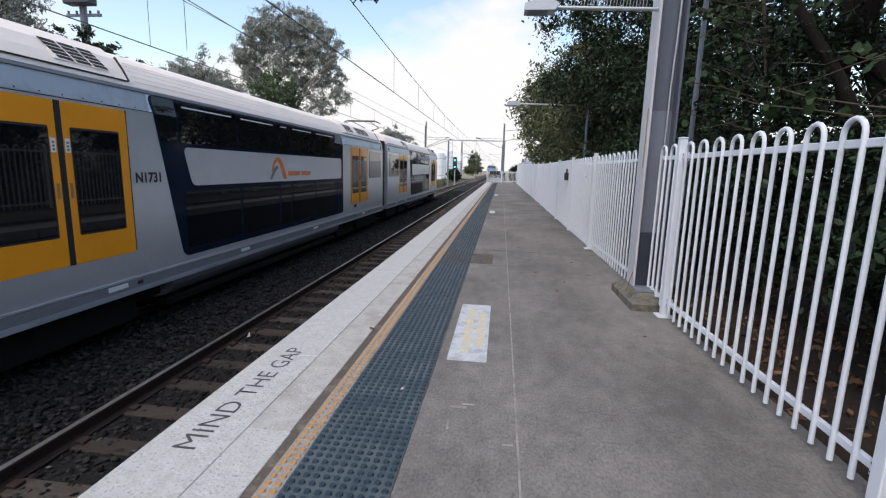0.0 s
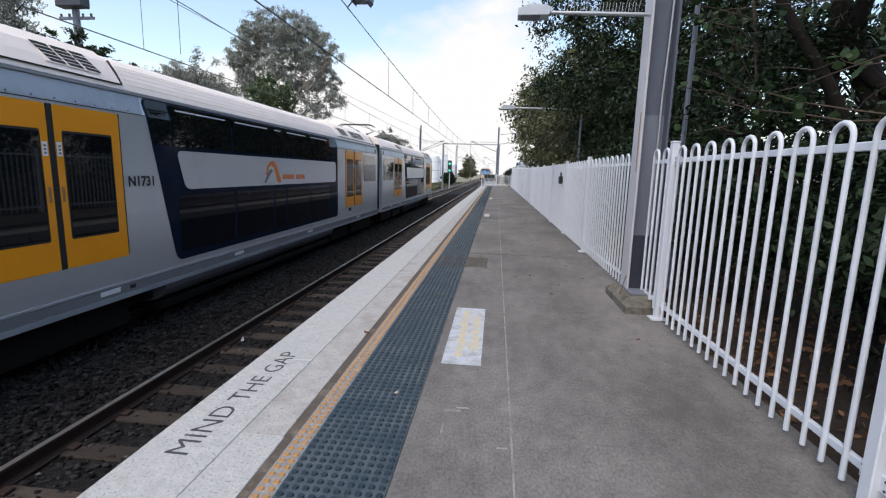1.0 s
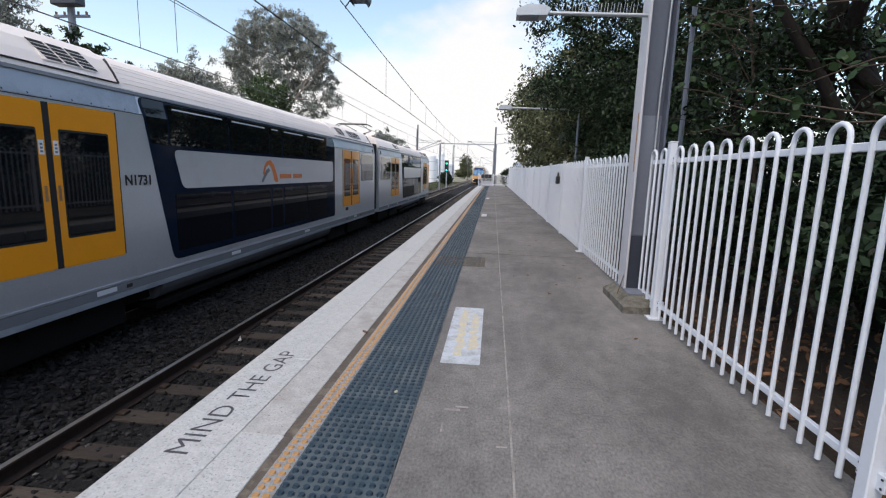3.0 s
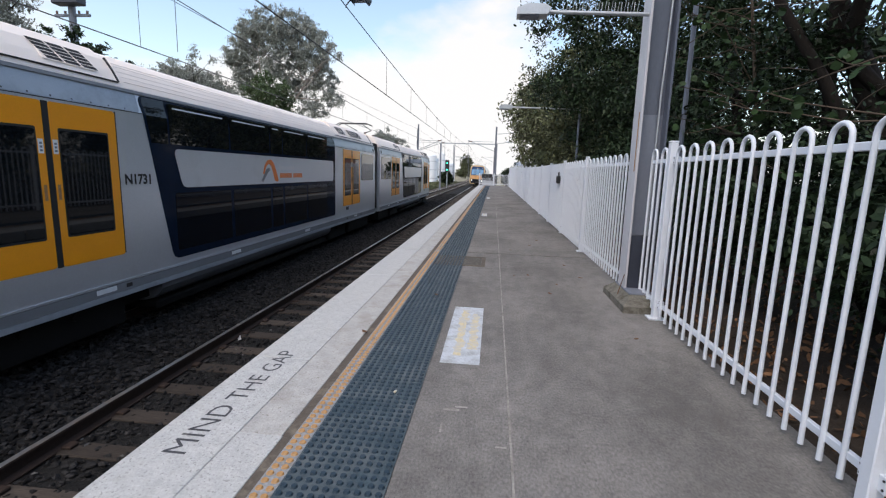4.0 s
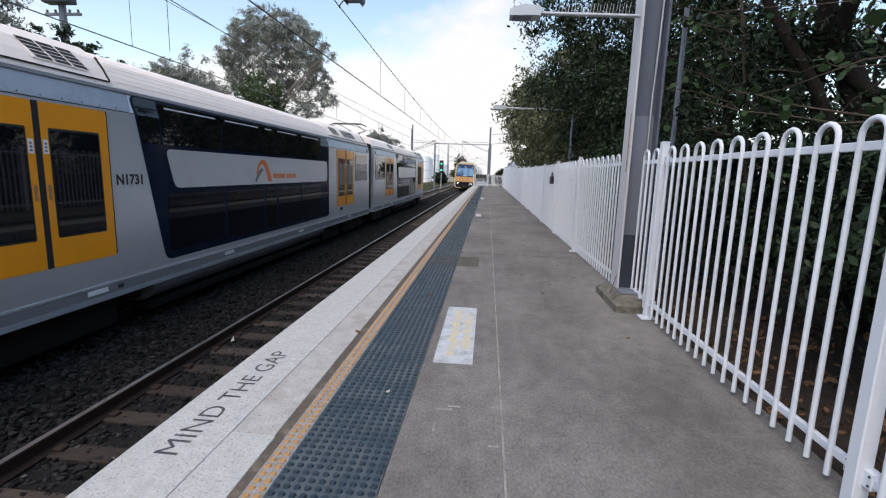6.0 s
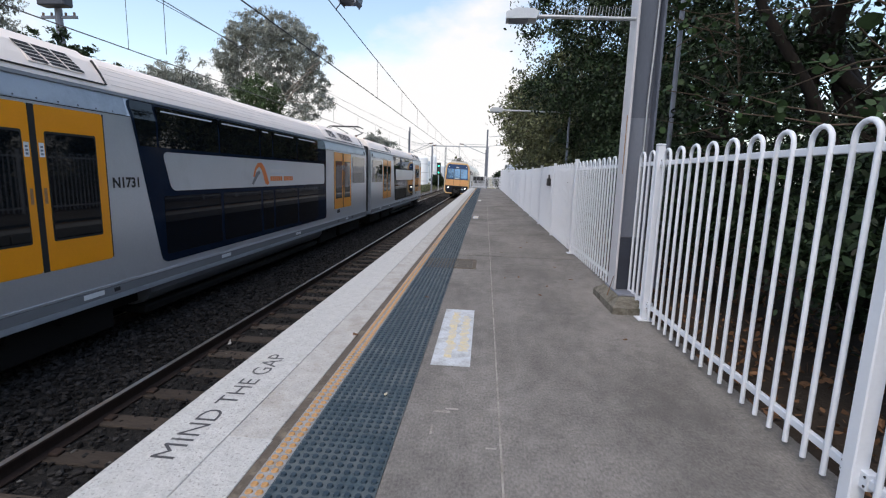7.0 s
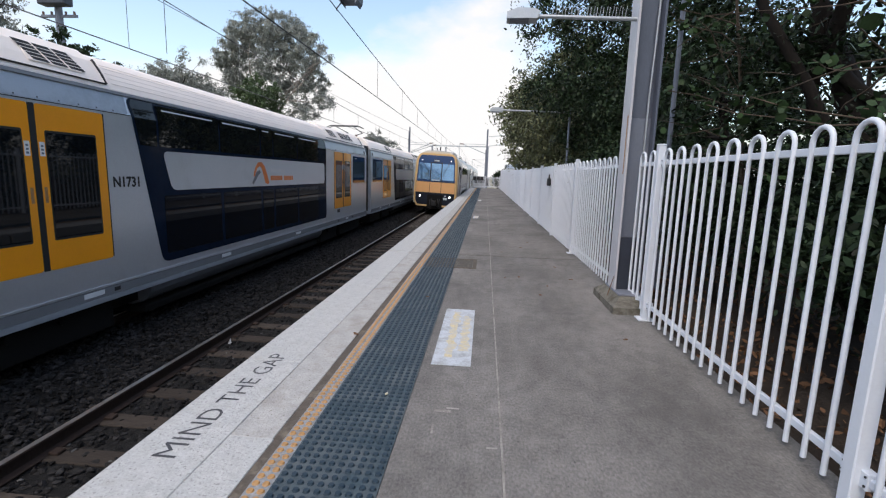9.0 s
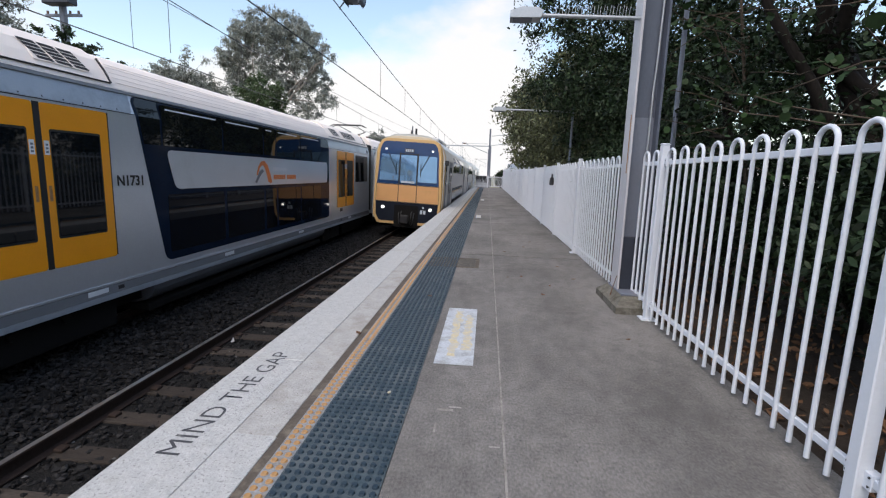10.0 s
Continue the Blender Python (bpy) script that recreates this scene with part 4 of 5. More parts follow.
    part("screen_surround", front_plate(band + [(-x, z) for x, z in band[::-1]], -0.008, 0.05), M_TBLUE, front, "dark blue windscreen surround")
    for x0, x1, z0 in ((-1.22, -0.41, 2.27), (-0.34, 0.34, 2.2), (0.41, 1.22, 2.27)):
        bm = bmesh.new()
        taper = 0.05
        pts = rounded([(x0, z0), (x1, z0), (x1 - (taper if x1 > 1 else 0), 3.36), (x0 + (taper if x0 < -1 else 0), 3.36)], 0.05)
        prism(bm, pts, lambda p, q, h: (p, -0.034 + h + 0.02 * (q - 2.2), q), 0.03)
        part("windscreen", bm, M_TSCREEN, front, "blue sky-painted windscreen pane")
    for x0, x1 in ((-1.345, -0.405), (-0.375, 0.375), (0.405, 1.345)):
        part("front_panel", front_plate([(x0, 1.4), (x1, 1.4), (x1 - (0.02 if x1 > 1 else 0), 2.11), (x0 + (0.02 if x0 < -1 else 0), 2.11)], -0.012, 0.04, 0.02), M_TYELLOW, front, "golden yellow lower front panel")
    part("panel_seams", front_plate([(-1.355, 1.38), (1.355, 1.38), (1.34, 2.135), (-1.34, 2.135)], -0.006, 0.03), M_SIGN, front)
    low = [(1.05, 0.56), (1.18, 0.58), (1.32, 0.82), (1.34, 1.375)]
    part("lower_front", front_plate(low + [(-x, z) for x, z in low[::-1]], -0.007, 0.05), M_TLOW, front, "dark navy lower front")
    # flat black plate stands in for the shaded recess
    part("coupler_recess", front_plate([(-0.52, 0.32), (0.52, 0.32), (0.52, 1.26), (-0.52, 1.26)], -0.012, 0.06, 0.04), M_UNDER, front)
    part("coupler", tube(bmesh.new(), [(0, -0.45, 0.72), (0, 0.2, 0.72)], 0.1, 10), M_RUBBER, front, "dark coupler")
    part("coupler_head", slab(-0.17, 0.17, -0.55, -0.3, 0.54, 0.88, 0.04), M_RUBBER, front)
    for x, z0, z1 in ((-0.3, 0.95, 0.5), (-0.2, 1.0, 0.6), (0.24, 1.0, 0.55), (0.34, 0.95, 0.5)):
        part("hose", tube(bmesh.new(), [(x, -0.02, z0), (x, -0.12, z0 - 0.06), (x * 0.9, -0.14, z1), (x * 0.7, -0.04, z1 - 0.08)], 0.022, 6), M_SIGN, front, "black brake hose")
    for x in (-0.375, 0.375):
        part("door_seam", front_plate([(x - 0.03, 2.14), (x + 0.03, 2.14), (x + 0.03, 3.45), (x - 0.03, 3.45)], -0.022, 0.03), M_SIGN, front, "black seam beside the front door")
    part("door_top_seam", front_plate([(-0.34, 3.385), (0.34, 3.385), (0.34, 3.43), (-0.34, 3.43)], -0.022, 0.03), M_SIGN, front)
    part("screen_blind", front_plate([(-0.28, 2.2), (0.28, 2.2), (0.28, 2.29), (-0.28, 2.29)], -0.036, 0.02), M_DEST, front, "pale blind edge")
    for s in (-1, 1):
        bez = part("headlamp_bezel", tube(bmesh.new(), [(s * 1.02, -0.018, 1.14), (s * 1.02, 0.05, 1.14)], 0.085, 16), M_GALV, front, "round metal bezel")
        part("headlamp", tube(bmesh.new(), [(s * 1.02, -0.028, 1.14), (s * 1.02, 0.05, 1.14)], 0.05, 14), M_LIGHT, bez, "lit round headlamp")
        part("marker_lamp", tube(bmesh.new(), [(s * 0.98, -0.022, 3.57), (s * 0.98, 0.05, 3.57)], 0.038, 12), M_SMALLLIGHT, front, "lit small marker lamp")
        part("wiper", tube(bmesh.new(), [(s * 0.52, -0.06, 2.72), (s * 0.88, -0.05, 3.44)], 0.014, 5), M_SIGN, front, "black wiper")
        part("wiper", tube(bmesh.new(), [(s * 0.52, -0.06, 2.5), (s * 0.52, -0.06, 3.02)], 0.012, 5), M_SIGN, front, "black wiper")
        part("handrail", tube(bmesh.new(), [(s * 1.3, -0.01, 1.5), (s * 1.32, -0.05, 1.55), (s * 1.3, -0.05, 2.0), (s * 1.28, -0.01, 2.05)], 0.012, 5), M_TFRAME, front, "thin yellow handrail")
    part("destination_panel", front_plate([(-0.2, 3.47), (0.2, 3.47), (0.2, 3.63), (-0.2, 3.63)], -0.014, 0.03), M_SIGN, front, "black destination panel")
    for x0, x1 in ((-0.17, -0.1), (-0.08, -0.02), (0.0, 0.05), (0.08, 0.16)):
        part("word_bar", front_plate([(x0, 3.5), (x1, 3.5), (x1, 3.6), (x0, 3.6)], -0.018, 0.02), M_DEST, front, "pale lit letters")
    for x0, x1, z0, z1 in ((0.68, 0.76, 1.17, 1.25), (0.6, 0.7, 0.94, 1.1), (0.73, 0.83, 0.94, 1.1)):
        part("number_bar", front_plate([(x0, z0), (x1, z0), (x1, z1), (x0, z1)], -0.012, 0.03), M_DEST, front, "pale number bar")
    part("side_mirror", slab(1.5, 1.66, 0.2, 0.3, 3.05, 3.25, 0.02), M_SIGN, front, "black side mirror")
    part("horn", tube(bmesh.new(), [(0.1, 0.8, 4.2), (0.1, 0.8, 4.52)], 0.045, 8), M_SIGN, car, "dark roof aerial")
    part("horn", tube(bmesh.new(), [(-0.12, 0.9, 4.2), (-0.12, 0.9, 4.45)], 0.03, 8), M_SIGN, car, "dark roof aerial")
    return car


arriving = [yellow_carriage(True)]
tail = yellow_carriage(False)
arriving.append(tail)
for i in range(2):
    arriving.append(copy_thing(tail, pose(NEAR, 190 + 20 * i, RAIL)))


# ---- white fence ----
def hoop_mesh(pitch=0.148, top=1.755, foot=0.03, r=0.0145):
    bm = bmesh.new()
    k = pitch / 2
    arc = [(0, -k * math.cos(t), top - k + k * math.sin(t)) for t in (i * math.pi / 8 for i in range(9))]
    tube(bm, [(0, -k, foot), *arc, (0, k, foot)], r, 8)
    return mesh_of(bm, M_FENCE, "hoop")


HOOP = hoop_mesh()


def post(bm, y, h=1.8, w=0.036, plate=True):
    box(bm, -w, w, y - w, y + w, 0.0, h, 0.006)
    box(bm, -w * 1.12, w * 1.12, y - w * 1.12, y + w * 1.12, h, h + 0.018, 0.008)
    if plate:
        box(bm, -w * 2.2, w * 2.2, y - w * 2.2, y + w * 2.2, 0.0, 0.012)
    return bm


def hoop_panel(y0, y1, first_hoop, count, posts=True):
    f = thing("fence_panel", "white steel hoop-top fence panel beside the platform", "fence", (FENCE, 0, 0), "white fence panels")
    for z in (0.16, 1.63):
        part("rail", slab(0.004, 0.034, y0, y1, z - 0.022, z + 0.022, 0.004), M_FENCE, f)
    for i in range(count):
        share("hoop", HOOP, f, pose(0, first_hoop + 0.296 * i, 0))
    if posts:
        part("post", post(bmesh.new(), y0 - 0.03, plate=3 < y0 < 11), M_FENCE, f)
        for z in (0.16, 1.63):
            for yb in (y0, y0 - 0.06):
                b = part("bracket", slab(-0.004, 0.05, yb - 0.01, yb + 0.05, z - 0.04, z + 0.04, 0.003) if yb == y0 else slab(-0.004, 0.05, yb - 0.05, yb + 0.01, z - 0.04, z + 0.04, 0.003), M_FENCE, f)
                for dz in (-0.022, 0.022):
                    part("bolt", tube(bmesh.new(), [(-0.008, yb + (0.035 if yb == y0 else -0.035), z + dz), (0.0, yb + (0.035 if yb == y0 else -0.035), z + dz)], 0.006, 6), M_SIGN, b)
    return f


hoop_panel(-0.6, 2.03, -0.196, 8)
hoop_panel(2.112, 4.84, 2.33, 9)
hoop_panel(4.93, 5.47, 5.11, 2)
hoop_panel(6.1, 9.1, 6.26, 10, False)
hoop_panel(9.2, 11.94, 9.42, 9)


for i in range(15):
    y = 12.02 + 2.84 * i
    f = hoop_panel(y, y + 2.75, y + 0.2, 9)
    f.scale.z = 1 + max(0, y - 18) * 0.0055
lockbox = thing("gate_lock", "dark weathered lock box hanging on the white fence", "lock", (FENCE - 0.05, 12.65, 1.36))
part("case", slab(-0.05, 0.04, -0.1, 0.1, -0.12, 0.08, 0.02), M_SIGN, lockbox)
part("shackle", tube(bmesh.new(), [(0, -0.06, 0.06), (0, -0.05, 0.17), (0, 0.05, 0.17), (0, 0.06, 0.06)], 0.014, 6), M_SIGN, lockbox)

endf = thing("end_fence", "low white steel fence closing the platform's end", "fence", (0, 55.7, 0))
for z in (0.2, 1.22):
    part("rail", slab(-1.72, 1.74, -0.02, 0.02, z - 0.03, z + 0.03), M_FENCE, endf)
pk = mesh_of(slab(-0.022, 0.022, -0.03, 0.0, 0.06, 1.36, 0.004), M_FENCE, "picket")
for i in range(24):
    share("picket", pk, endf, pose(-1.68 + 0.148 * i, 0, 0))
for x in (-1.7, 0.0, 1.7):
    part("post", slab(x - 0.045, x + 0.045, -0.045, 0.045, 0, 1.45, 0.01), M_FENCE, endf)

board = thing("notice_board", "dark three-part board fixed to the white end fence", "board", (-0.82, 55.62, 1.13))
part("back", slab(-0.64, 0.64, 0.0, 0.03, -0.25, 0.25, 0.006), M_GALV, board)
for k in range(3):
    part("panel", slab(-0.6 + k * 0.41, -0.22 + k * 0.41, -0.02, 0.0, -0.22, 0.22, 0.006), M_SIGN, board, "dark panel")

# ---- steel column with lamp ----
plinth = thing("column_plinth", "chamfered mossy concrete plinth on the platform", "plinth", (1.7, 5.52, 0))
bm = bmesh.new()
lo, hi = (-0.25, 0.145, -0.5, 0.42), (-0.14, 0.145, -0.3, 0.36)
vs = []
for (x0, x1, y0, y1), z in ((lo, 0.0), (lo, 0.075), (hi, 0.15)):
    vs.append([bm.verts.new(p) for p in ((x0, y0, z), (x1, y0, z), (x1, y1, z), (x0, y1, z))])
for a, b in zip(vs, vs[1:]):
    for i in range(4):
        bm.faces.new((a[i], a[(i + 1) % 4], b[(i + 1) % 4], b[i]))
bm.faces.new(vs[0][::-1]), bm.faces.new(vs[-1])
part("block", bm, M_PLINTH, plinth)
part("base_plate", slab(-0.135, 0.14, -0.26, 0.34, 0.15, 0.17, 0.004), M_GREY_STEEL, plinth, "grey steel base plate")

twig = single("dry_twig", tube(bmesh.new(), [(1.46, 5.42, 0.01), (1.5, 5.46, 0.12), (1.565, 5.5, 0.33)], 0.007, 5, 0.004), M_LITTER, "thin reddish brown twig leaning on the plinth", "twig")
column = thing("steel_column", "blue-grey painted steel H-section column with a rust streak", "column", (1.72, 5.62, 0.17))
# left flange gets the lit tone, web and right flange the shaded one
part("flange", slab(-0.15, -0.125, -0.14, 0.14, 0, 6.4, 0.003), M_FLANGE, column, "column flange, left side's light in its colour")
part("flange", slab(0.125, 0.15, -0.14, 0.14, 0, 6.4, 0.003), M_COLUMN_SHADED, column)
part("web", slab(-0.1245, 0.1245, -0.012, 0.012, 1.98, 6.4), M_COLUMN_SHADED, column, "blue-grey web with recess shade in its colour")
part("web", slab(-0.1245, 0.1245, -0.014, 0.014, 0, 1.979), M_GREY_STEEL, column, "paler lower web")
part("lower_casing", slab(-0.124, 0.124, -0.1, -0.02, 0.0, 0.62, 0.004), M_CASING, column, "dark blue lower casing")
part("conduit", tube(bmesh.new(), [(0.07, -0.05, 0.6), (0.07, -0.05, 2.2), (0.085, -0.05, 2.7), (0.1, -0.05, 3.6), (0.1, -0.05, 6.3)], 0.012, 6), M_GALV, column, "thin grey conduit")
part("rust_streak", slab(-0.1525, -0.1505, -0.1, -0.07, 1.35, 2.0), M_RUST, column, "brown rust streak")


def lamp_arm(x0, x1, y, z, spikes):
    """A slim arm with a flat street-lamp head at x0 and its root at x1."""
    lamp = thing("platform_lamp", "grey flat-headed platform lamp on a slim arm", "lamp", (0, y, z), "platform lamps")
    part("arm", tube(bmesh.new(), [(x1, 0, -0.03), (x0 + 0.3, 0, 0.0)], 0.022, 8), M_GALV, lamp)
    bm = bmesh.new()
    prism(bm, [(x0, -0.05), (x0 + 0.33, -0.05), (x0 + 0.36, 0.02), (x0 + 0.3, 0.055), (x0 + 0.12, 0.06), (x0, 0.02)], lambda a, b, h: (a, -0.1 + h, b), 0.2)
    head = part("lamp_head", bm, M_GALV, lamp, "flat grey lamp head")
    part("lens", slab(x0 + 0.03, x0 + 0.24, -0.08, 0.08, -0.062, -0.045, 0.004), M_GREY_STEEL, head, "frosted lamp lens")
    if spikes:
        for i in range(24):
            x = x0 + 0.5 + i * (x1 - x0 - 0.6) / 24
            part("bird_spike", tube(bmesh.new(), [(x, 0, 0.0), (x + 0.01, -0.02 if i % 2 else 0.02, 0.1)], 0.0035, 4), M_GALV, lamp)
    return lamp


lamp_arm(0.16, 1.58, 5.55, 3.22, True)
lamp_arm(0.05, 2.15, 12.9, 3.2, False)
for x, y, zt, nm in ((2.15, 12.9, 3.25, "lamp_post"), (2.4, 6.5, 5.2, "pipe_post")):
    single(nm, tube(bmesh.new(), [(x, y, -0.08), (x, y, zt)], 0.03, 10), M_GREY_STEEL, "grey galvanised steel post behind the fence", "post")

# ---- overhead line ----
def wire(name, label, pts, r):
    return single(name, tube(bmesh.new(), pts, r, 5), M_WIRE, label, "overhead wire", "overhead wires")


def sag(x, y0, y1, z, dip, n=14):
    return [(x, y0 + (y1 - y0) * i / n, z - dip * 4 * (i / n) * (1 - i / n)) for i in range(n + 1)]


SPANS = (-42, 10, 62, 122, 190)
for cx, cz, mz, off in ((NEAR, 3.7, 4.95, 1.82), (FAR, 3.72, 5.02, 0.68)):
    wire("contact_wire", "dark contact wire above the track", [(cx, SPANS[0], cz), (cx, 40, cz), (cx, SPANS[-1] + 100, cz)], 0.011)
    for a, b in zip(SPANS, SPANS[1:]):
        wire("carrier_wire", "sagging dark carrier wire above the track", sag(cx, a, b, mz, 0.57), 0.011)
        for y in [off + 4.2 * i for i in range(-12, 46)]:
            if not a + 0.3 < y < b - 0.3:
                continue
            t = (y - a) / (b - a)
            top = mz - 0.57 * 4 * t * (1 - t)
            wire("dropper", "thin dropper wire between carrier and contact wire", [(cx, y, cz), (cx, y, top)], 0.0055)
wire("dropper", "thin dropper wire between carrier and contact wire", [(FAR, 10.2, 3.9), (FAR, 10.2, 5.02)], 0.007)
wire("feeder_wire", "thin feeder wire beside the line", sag(-10.2, -12, 62, 6.9, 0.5), 0.01)
wire("feeder_wire", "thin feeder wire beside the line", sag(-10.2, 62, 190, 6.9, 0.6), 0.01)
box_on = thing("line_equipment", "grey angled steel tray hanging from the carrier wire", "line equipment", (NEAR + 0.3, 10.5, 5.06))
bm = bmesh.new()
prism(bm, [(-0.3, 0.16), (-0.27, 0.0), (-0.2, -0.06), (-0.2, 0.0), (0.2, 0.0), (0.2, -0.08), (0.27, 0.0), (0.3, 0.16)], lambda a, b, h: (a, h - 0.2, b), 0.4)
part("tray", bm, M_GREY_STEEL, box_on)
part("hanger", tube(bmesh.new(), [(-0.2, 0, 0.05), (-0.375, 0, -0.12), (-0.375, 0, -0.16)], 0.015, 6), M_WIRE, box_on)
box_on.scale = (0.8, 1, 1)


def mast(x, y, top, w=0.2):
    m = thing("line_mast", "grey steel overhead line mast beside the railway", "mast", (x, y, -1.42), "line masts")
    bm = bmesh.new()
    box(bm, -w / 2, -w / 2 + 0.03, -w / 2, w / 2, 0, top + 1.42)
    box(bm, w / 2 - 0.03, w / 2, -w / 2, w / 2, 0, top + 1.42)
    box(bm, -w / 2 + 0.03, w / 2 - 0.03, -0.015, 0.015, 0, top + 1.42)
    part("shaft", bm, M_GREY_STEEL, m)
    part("footing", slab(-0.35, 0.35, -0.35, 0.35, -0.05, 0.3, 0.03), M_PLINTH, m, "concrete footing")
    return m


def cantilever(m, x_from, x_to, z, rise):
    s = 1 if x_to > x_from else -1
    c = part("cantilever", tube(bmesh.new(), [(x_from, 0, z + 1.42), (x_to, 0, z + rise + 1.42)], 0.045, 8), M_GALV, m, "slanted steel cantilever")
    part("tie", tube(bmesh.new(), [(x_from, 0, z + rise + 1.3), (x_to, 0, z + rise + 1.3)], 0.03, 8), M_GALV, m)
    part("drop_arm", tube(bmesh.new(), [(x_to, 0, z + rise + 1.45), (x_to, 0, 3.66 + 1.42)], 0.025, 6), M_GALV, m)
    part("insulator", tube(bmesh.new(), [(x_to - s * 0.5, 0, z + rise + 1.3), (x_to - s * 0.1, 0, z + rise + 1.3)], 0.07, 8), M_INSUL, m)


right_mast = mast(0.05, 62, 7.4, 0.22)
cantilever(right_mast, -0.2, NEAR - 0.2, 4.3, 1.3)
part("box", slab(-0.42, 0.42, -0.5, -0.25, 1.5, 2.6, 0.03), M_SIGN, right_mast, "dark equipment box")
part("lamp_arm", tube(bmesh.new(), [(0.2, 0, 7.9), (2.2, 0, 8.1)], 0.04, 6), M_GALV, right_mast)
part("lamp", slab(1.6, 2.6, -0.2, 0.2, 8.02, 8.22, 0.05), M_TANK, right_mast, "pale lamp head")
part("lamp", slab(1.2, 2.2, -0.2, 0.2, 6.82, 7.0, 0.05), M_TANK, right_mast, "pale lamp head")
part("lamp_arm", tube(bmesh.new(), [(0.2, 0, 6.7), (1.6, 0, 6.9)], 0.04, 6), M_GALV, right_mast)
for x, y, top in ((-10.15, 62, 7.5), (-10.9, 66, 7.3), (-10.4, 122, 8.5), (-11, 126, 8.6), (-0.2, 122, 8), (-10.4, 190, 9), (0.5, 190, 9)):
    m = mast(x, y, top, 0.16)
    if x < -9:
        cantilever(m, 0.15, FAR - x + 0.1, 4.3, 1.3)
    else:
        cantilever(m, -0.15, NEAR - x - 0.1, 4.3, 1.3)
cab = thing("relay_cabinet", "low grey relay cabinet with dark panels past the platform", "cabinet", (-0.75, 60, -1.42))
part("case", slab(-0.75, 0.75, -0.3, 0.3, 0, 2.55, 0.03), M_GALV, cab)
for k in range(3):
    part("panel", slab(-0.66 + k * 0.46, -0.28 + k * 0.46, -0.33, -0.29, 1.95, 2.4, 0.01), M_SIGN, cab, "dark panel")
beam = thing("line_beam", "long thin steel beam across the tracks", "beam", (0, 74, 5.9))
part("boom", slab(-8.5, 0.2, -0.1, 0.1, -0.08, 0.08), M_GALV, beam)
for x in (-8.5, 0.2):
    part("upright", slab(x - 0.12, x + 0.12, -0.12, 0.12, -7.32, 0.1), M_GREY_STEEL, beam)

# power pole behind the train
pole = thing("power_pole", "grey timber power pole with a dark transformer box", "power pole", (-28.3, 30, -1.42))
part("shaft", tube(bmesh.new(), [(0, 0, 0), (0, 0, 15)], 0.27, 10, 0.2), M_GREY_STEEL, pole)
part("crossarm", slab(-1.25, 1.3, -0.07, 0.07, 12.25, 12.42, 0.01), M_GREY_STEEL, pole)
part("crossarm", slab(-1.2, 1.2, -0.07, 0.07, 14.2, 14.4, 0.01), M_BARK, pole)
part("transformer", slab(-0.75, 1.15, -0.8, -0.05, 12.85, 14.1, 0.06), M_CASING, pole, "blue-grey transformer box")
for x in (-1.1, -0.5, 0.5, 1.1):
    part("insulator", tube(bmesh.new(), [(x, 0, 12.4), (x, 0, 12.62)], 0.07, 8), M_INSUL, pole)

# signal
signal = thing("railway_signal", "black railway signal showing a green light on a post", "signal", (-8.2, 82, -1.42))
part("post", tube(bmesh.new(), [(0, 0, 0), (0, 0, 4.8)], 0.09, 8), M_GALV, signal)
part("head", slab(-0.36, 0.36, -0.14, 0.1, 2.8, 4.95, 0.05), M_SIGN, signal)
for z in (3.25, 4.4):
    part("light", tube(bmesh.new(), [(0, -0.16, z), (0, -0.1, z)], 0.15, 12), M_GREENLIGHT, signal, "lit green lamp")

# far tanks and sheds
for x, y, r, h in ((-17.4, 128, 1.7, 7.6), (-15.0, 134, 0.9, 8.4), (-21.2, 130, 1.6, 6.4), (-13.9, 140, 2.2, 5.8)):
    tank = thing("storage_tank", "tall white steel storage tank far beside the line", "tank", (x, y, -1.42), "white tanks")
    bm = bmesh.new()
    tube(bm, [(0, 0, 0), (0, 0, h - 0.5)], r, 20)
    part("shell", bm, M_TANK, tank)
    part("roof", tube(bmesh.new(), [(0, 0, h - 0.5), (0, 0, h)], r * 0.98, 20, r * 0.4), M_TANK, tank)
    for k in range(3):
        bm = bmesh.new()
        tube(bm, [(0, 0, 1 + k * h * 0.3), (0, 0, 1.12 + k * h * 0.3)], r + 0.03, 20)
        part("hoop", bm, M_GALV, tank)
for x, y, w, d, h in ((-38, 110, 14, 10, 5), (-30, 170, 20, 12, 6), (16, 190, 16, 10, 6)):
    shed = thing("shed", "pale far-off railway shed with a low roof", "shed", (x, y, -1.42), "far sheds")
    part("wall", slab(-w / 2, w / 2, -d / 2, d / 2, 0, h), M_TANK, shed)
    part("roof", prism(bmesh.new(), [(-d / 2 - 0.4, h), (d / 2 + 0.4, h), (0, h + 1.6)], lambda a, b, k: (-w / 2 - 0.3 + k, a, b), w + 0.6), M_GALV, shed)
    for k in range(3):
        part("window", slab(-w / 2 + 2 + k * 4, -w / 2 + 3.4 + k * 4, -d / 2 - 0.05, -d / 2 + 0.05, 1.5, 3), M_GLASS, shed)
house = thing("house", "pinkish brick house half hidden behind the trees", "house", (9.0, 50, -0.06))
part("wall", slab(-4, 4, -4, 4, 0, 6.2), M_BRICKFAR, house)
part("roof", prism(bmesh.new(), [(-4.5, 6.2), (4.5, 6.2), (0, 8.4)], lambda a, b, k: (a, -4.4 + k, b), 8.8), M_ROOFFAR, house)
for k in (-2.4, 1.2):
    w = part("window", slab(-4.03, -3.95, k, k + 1.3, 3.4, 4.7), M_GLASS, house)
    part("sill", slab(-4.1, -3.95, k - 0.1, k + 1.4, 3.28, 3.39), M_TANK, w)


